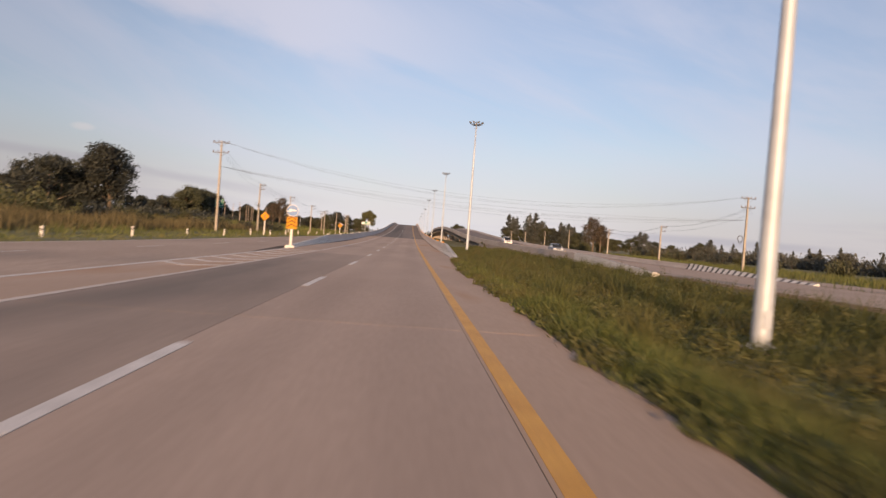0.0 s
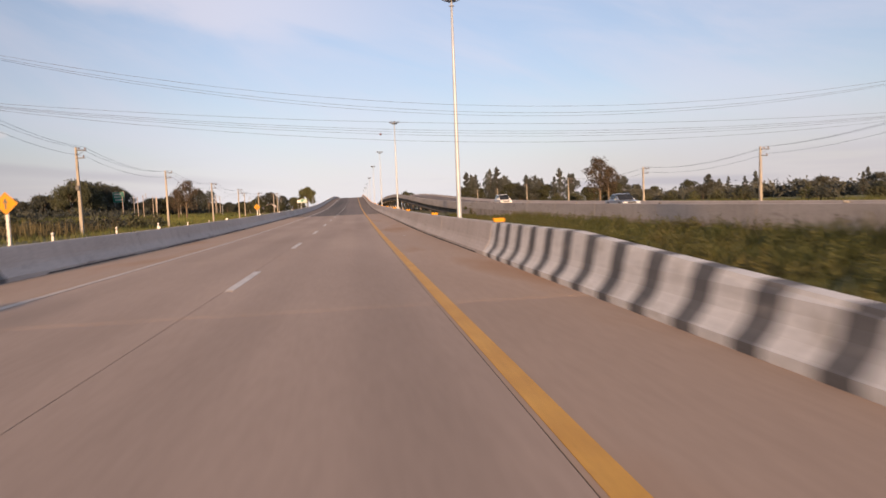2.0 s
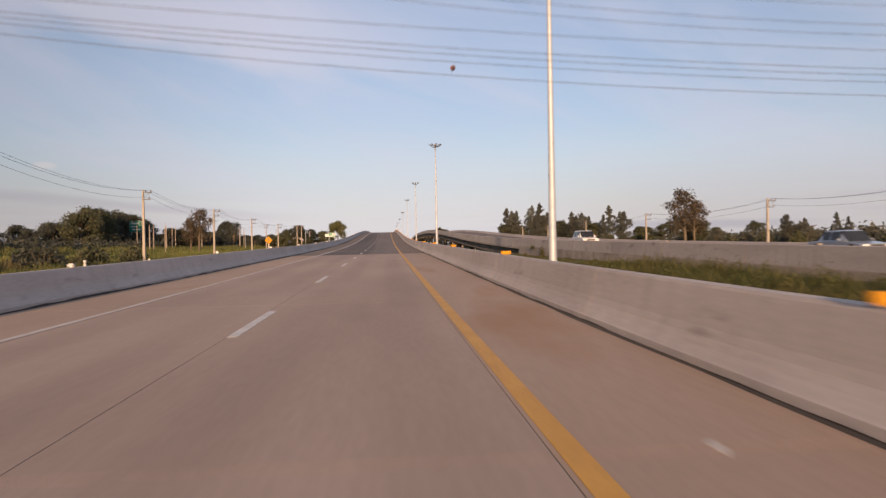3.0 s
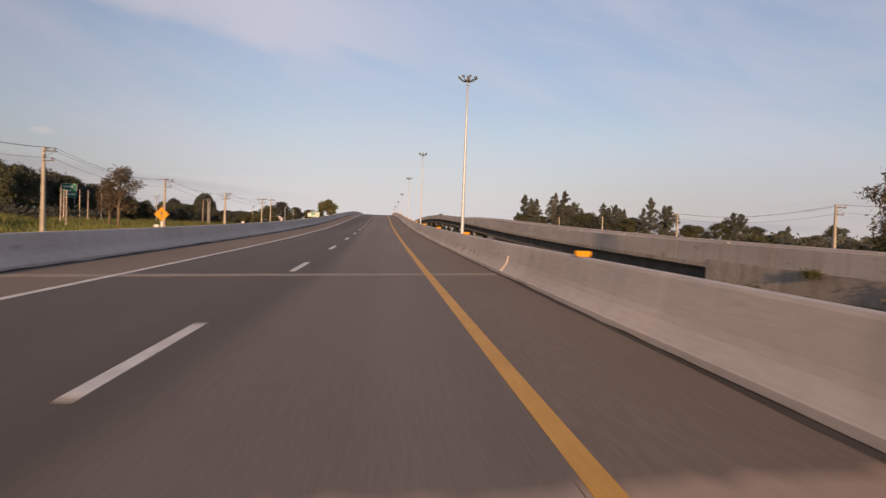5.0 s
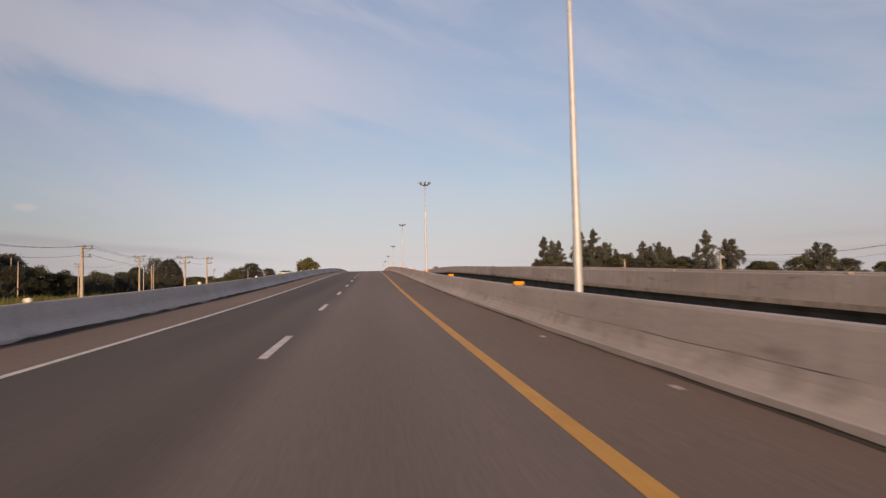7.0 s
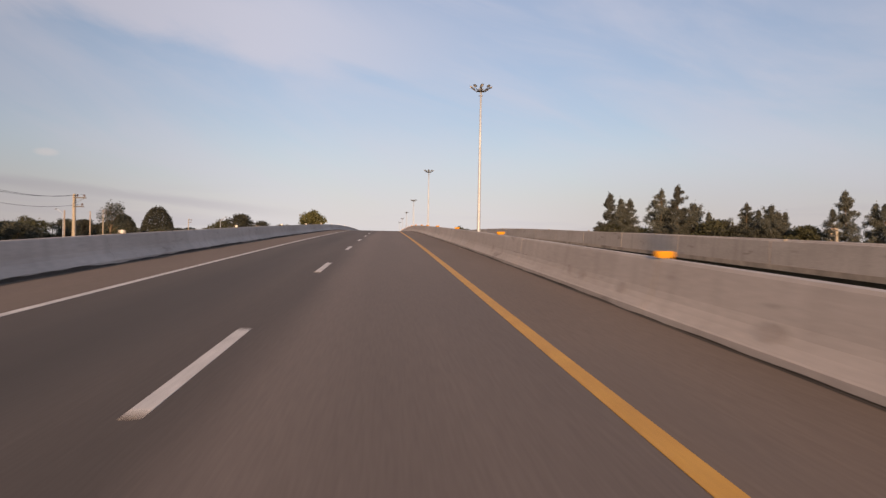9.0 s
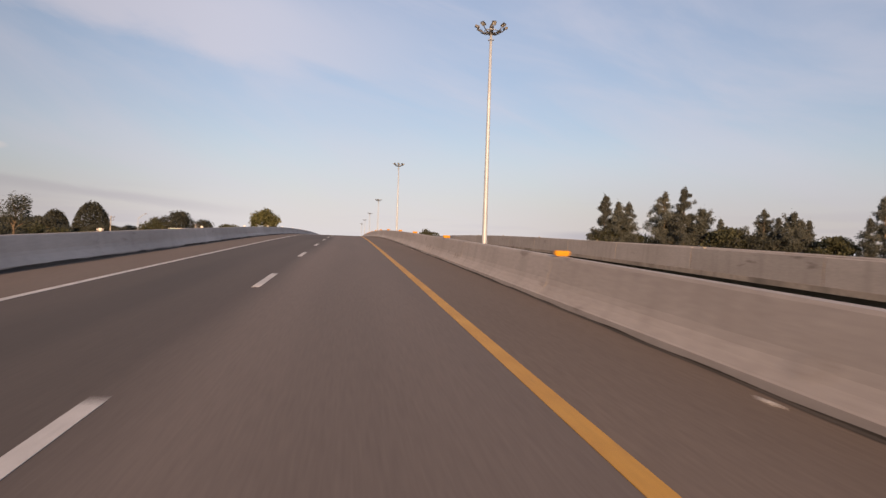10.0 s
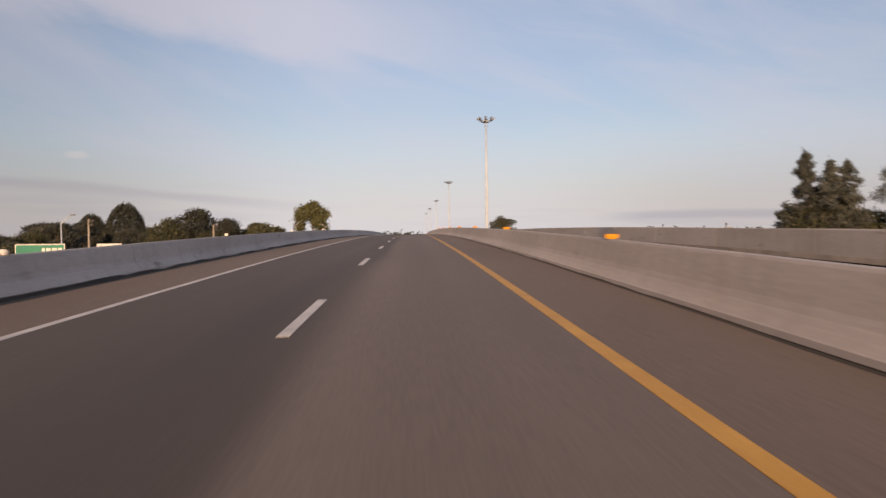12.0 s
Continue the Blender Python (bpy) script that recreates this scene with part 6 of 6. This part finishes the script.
# far tree line that closes the view all round, in one loose belt
c = []
for k in range(900):
    a = rng.uniform(0, 2 * math.pi)
    d = rng.uniform(900, 1300)
    h = rng.uniform(5, 11)
    p = np.array([9.75 + d * math.cos(a), 300 + d * math.sin(a), GROUND + h * 0.45])
    c.append(p + rng.normal(size=(26, 3)) * np.array([6, 6, h * 0.28]))
belt_root = tagged(new("far_tree_belt"), "distant dark belt of woods on the horizon", "woods", kind="stuff")
leaf_mesh("foliage", np.concatenate(c), 2.2, 0.2, M_LEAF_DARK, belt_root, rng)


# undergrowth that closes the foot of the left woods
c = []
for k in range(420):
    y = 215 + 0.62 * k + rng.uniform(-2, 2)
    x = -95 - 0.02 * (y - 200) + rng.uniform(-6, 6)
    h = rng.uniform(2.5, 5.5)
    c.append(np.array([x, y, GROUND + h * 0.42]) + rng.normal(size=(40, 3)) * np.array([1.6, 1.6, h * 0.26]))
for k in range(300):
    a = k / 299
    x, y, h = -110 - 80 * a + rng.uniform(-6, 6), 520 + 130 * a + rng.uniform(-8, 8), rng.uniform(4.0, 8.0)
    c.append(np.array([x, y, GROUND + h * 0.42]) + rng.normal(size=(30, 3)) * np.array([2.6, 2.6, h * 0.26]))
right = []
for k in range(420):
    y = 55 + 0.72 * k + rng.uniform(-2, 2)
    x = 121 + 0.05 * (y - 200) + rng.uniform(-7, 7)
    h = rng.uniform(2.5, 5.0)
    right.append(np.array([x, y, GROUND + h * 0.42]) + rng.normal(size=(40, 3)) * np.array([1.7, 1.7, h * 0.26]))
scrub = tagged(new("scrub"), "haze-pale low scrub closing the foot of the far woods", "scrub", kind="stuff")
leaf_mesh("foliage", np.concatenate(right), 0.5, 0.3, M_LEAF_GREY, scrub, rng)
under = tagged(new("undergrowth"), "dense dark undergrowth at the foot of the woods", "undergrowth", kind="stuff")
leaf_mesh("foliage", np.concatenate(c), 0.55, 0.3, M_LEAF_DARK, under, rng)


# ---- grass ----
def blades(name, xs, ys, zs, height, width, material, label, rng, bend=0.5, category="grass"):
    """Loose three-cornered blades, leaning at random."""
    n = len(xs)
    h = height * rng.uniform(0.45, 1.2, n)
    a = rng.uniform(0, 2 * math.pi, n)
    w = width * rng.uniform(0.6, 1.3, n)
    la = rng.uniform(0, 2 * math.pi, n)
    ln = bend * h * rng.uniform(0.1, 1.0, n)
    base = np.stack([xs, ys, zs - 0.03], 1)
    side = np.stack([np.cos(a) * w, np.sin(a) * w, np.zeros(n)], 1)
    tip = base + np.stack([np.cos(la) * ln, np.sin(la) * ln, h], 1)
    verts = np.concatenate([base - side, base + side, tip], axis=1).reshape(-1, 3)
    me = bpy.data.meshes.new(name)
    me.vertices.add(3 * n)
    me.vertices.foreach_set("co", verts.ravel())
    me.loops.add(3 * n)
    me.loops.foreach_set("vertex_index", np.arange(3 * n, dtype=np.int32))
    me.polygons.add(n)
    me.polygons.foreach_set("loop_start", np.arange(0, 3 * n, 3, dtype=np.int32))
    me.update(calc_edges=True)
    me.validate()
    me.materials.append(material)
    return tagged(new(name, me), label, category, kind="stuff")


def lift_of(xs, ys):
    return np.array([land(float(x), float(y)) for x, y in zip(xs, ys)])


def patchy(xs, ys):
    """Tall and short stands of grass, from a few slow waves."""
    return 0.75 + 0.35 * np.sin(0.33 * ys + 1.1 * np.sin(0.4 * xs)) * np.sin(0.9 * xs + 0.21 * ys) + 0.2 * np.sin(1.7 * ys + 2.3 * xs)


def tufts(rng, count, x0, x1, y0, y1, per, spread):
    cx, cy = rng.uniform(x0, x1, count), rng.uniform(y0, y1, count)
    return np.repeat(cx, per) + rng.normal(size=count * per) * spread, np.repeat(cy, per) + rng.normal(size=count * per) * spread


# irregular soil edge over the slab beside the median
bm = bmesh.new()
prev = None
for k in range(141):
    y = -25 + 0.5 * k
    e = 1.30 + 0.30 * noise.noise((0.0, y * 0.45, 3.1)) + 0.22 * noise.noise((5.0, y * 1.7, 1.0)) + max(0.0, (y - 30) * 0.045)
    row = [bm.verts.new((e, y, rise(y) + 0.004)), bm.verts.new((e + 0.12, y, rise(y) + 0.035)), bm.verts.new((2.2, y, rise(y) + 0.03)), bm.verts.new((2.7, y, land(2.7, y) + 0.02))]
    if prev:
        for q in range(3):
            bm.faces.new((prev[q], prev[q + 1], row[q + 1], row[q]))
    prev = row
tagged(link_mesh("ground_verge", bm, M_SOIL, smooth=True), "crumbling soil edge overgrown with grass beside the slab", "verge", kind="structure")

rng = np.random.default_rng(8)
xs, ys = tufts(rng, 11000, 1.2, 5.5, -6, 72, 10, 0.16)
edge = 1.30 + np.array([0.30 * noise.noise((0.0, float(y) * 0.45, 3.1)) + 0.22 * noise.noise((5.0, float(y) * 1.7, 1.0)) for y in ys]) + np.maximum(0.0, (ys - 30) * 0.045)
keep = (xs > edge) & ~((ys > 46) & (xs < 2.75))
xs, ys = xs[keep], ys[keep]
zs = np.where(xs < 2.2, np.array([rise(float(y)) for y in ys]) + 0.03, lift_of(xs, ys))
blades("grass_median_edge", xs, ys, zs, 0.26 * patchy(xs, ys) * np.clip((xs - edge[keep]) * 1.6 + 0.7, 0.7, 1.35), 0.021, M_GRASS, "thick green and straw grass at the median's edge", rng, 1.1)
c = []
for k in range(150):
    y = -5 + 0.34 * k + rng.uniform(-0.3, 0.3)
    e = 1.30 + 0.30 * noise.noise((0.0, y * 0.45, 3.1)) + 0.22 * noise.noise((5.0, y * 1.7, 1.0)) + max(0.0, (y - 30) * 0.045)
    r = rng.uniform(0.08, 0.18)
    q = rng.normal(size=(110, 3)) * np.array([r, r * 1.4, 0.0])
    q[:, 2] = rng.uniform(0.02, 0.20, 110) * (0.4 + r * 2)
    c.append(np.array([e + rng.uniform(0.15, 0.6), y, rise(y) + 0.02]) + q)
verge_weeds = tagged(new("weeds_verge"), "low leafy weeds creeping over the edge of the slab", "weeds", kind="stuff")
leaf_mesh("foliage", np.concatenate(c), 0.045, 0.6, M_WEED, verge_weeds, rng, 1.3)
xs, ys = np.concatenate([tufts(rng, 1, x, x + 0.01, y, y + 0.01, 160, 0.22) for x, y in ((12.2, 47.4), (3.3, 31.8), (4.1, 22.0), (6.0, 36.0), (3.6, 12.5), (9.4, 58.0), (5.2, 27.0))], axis=1)
blades("tussocks_median", xs, ys, lift_of(xs, ys), 1.15, 0.02, M_WEED, "tall arching tussocks of bright green grass", rng, 0.8)
xs, ys = tufts(rng, 13000, 4.0, 16.6, -10, 168, 11, 0.30)
keep = (xs > 2.8) & (xs < 16.7) & (np.hypot(xs - 9.75, (ys - 19.04) % 100.12) > 0.6)
xs, ys = xs[keep], ys[keep]
blades("grass_median", xs, ys, lift_of(xs, ys), 0.50 * patchy(xs, ys) * np.where(xs > 10.0, np.clip(1.9 - (ys - 118) / 9.0, 0.5, 1.9), 1.0), 0.020, M_GRASS_DEEP, "tall uneven grass filling the median hollow", rng, 1.1)
c = []
for k in range(1500):
    x, y = 2.9 + 13.4 * rng.random() ** 0.8, rng.uniform(-4, 165)
    r = rng.uniform(0.18, 0.55)
    v = rng.normal(size=(110, 3))
    v /= np.linalg.norm(v, axis=1)[:, None]
    v[:, 2] = np.abs(v[:, 2])
    tall = rng.uniform(0.35, 0.8) * (1.45 if x > 10 else 1.0) * min(1.0, max(0.35, 1.0 - (y - 120) / 30))
    c.append(np.array([x, y, land(x, y)]) + v * rng.uniform(0.5, 1.0, size=(110, 1)) * np.array([r, r * 1.3, tall]))
for x, y, z, wide, tall in ((16.62, 151.6, 0.0, 0.55, 0.62), (16.60, 151.0, -0.55, 0.7, 0.5), (16.62, 156.4, 0.58, 0.55, 0.20), (16.60, 148.2, -0.5, 0.5, 0.45), (16.60, 160.5, -0.55, 0.6, 0.35)):
    c.append(np.array([x, y, z]) + rng.normal(size=(420, 3)) * np.array([0.10, wide * 0.6, tall * 0.5]))
bushes = tagged(new("weeds_median"), "bushy clumps of leafy green weeds among the median grass", "weeds", kind="stuff")
leaf_mesh("foliage", np.concatenate(c), 0.048, 0.5, M_WEED, bushes, rng, 1.5)
xs, ys = tufts(rng, 8200, -46, -17.4, 0, 300, 8, 0.35)
keep = xs < -17.15
xs, ys = xs[keep], ys[keep]
blades("grass_field", xs, ys, lift_of(xs, ys), 0.45 * patchy(xs, ys) * np.where(xs < -26, 1.5, 0.7), 0.035, M_GRASS_DEEP, "rough green grass beside the slip road", rng, 0.6)
xs, ys = tufts(rng, 8000, -86, -44, 120, 420, 7, 0.6)
blades("grass_field_far", xs, ys, lift_of(xs, ys), 1.25 * patchy(xs * 0.5, ys * 0.5), 0.08, M_GRASS, "tall green grass of the open field", rng, 0.5)
xs, ys = tufts(rng, 5600, -90, -64, 190, 430, 8, 0.9)
blades("meadow_field", xs, ys, lift_of(xs, ys), 2.3 * np.clip(patchy(xs * 0.3, ys * 0.3), 0.5, 1.1), 0.10, M_GRASS_DEEP, "tall rank green grass before the woods", rng, 0.5)
xs, ys = tufts(rng, 5200, -58, -29, 20, 150, 10, 0.5)
rim = np.minimum(np.minimum(xs + 58, -29 - xs) / 6, np.minimum(ys - 20, 150 - ys) / 25)
keep = (np.abs(xs + 29.5) > 1.0) & (rng.random(len(xs)) < np.clip(rim + 0.1, 0.05, 1.0))
xs, ys = xs[keep], ys[keep]
blades("reeds_field", xs, ys, lift_of(xs, ys), 1.7 * np.clip(patchy(xs * 0.4, ys * 0.5), 0.4, 1.3), 0.05, M_REED, "tall brown dry reeds standing in the field", rng, 0.35, "reeds")
xs, ys = tufts(rng, 3500, 30, 75, 20, 200, 8, 0.5)
keep = (xs > 41) | (xs < 32)
blades("grass_far_side", xs[keep], ys[keep], lift_of(xs[keep], ys[keep]), 0.8, 0.05, M_GRASS, "rough straw-coloured grass beyond the other carriageway", rng, 0.5)
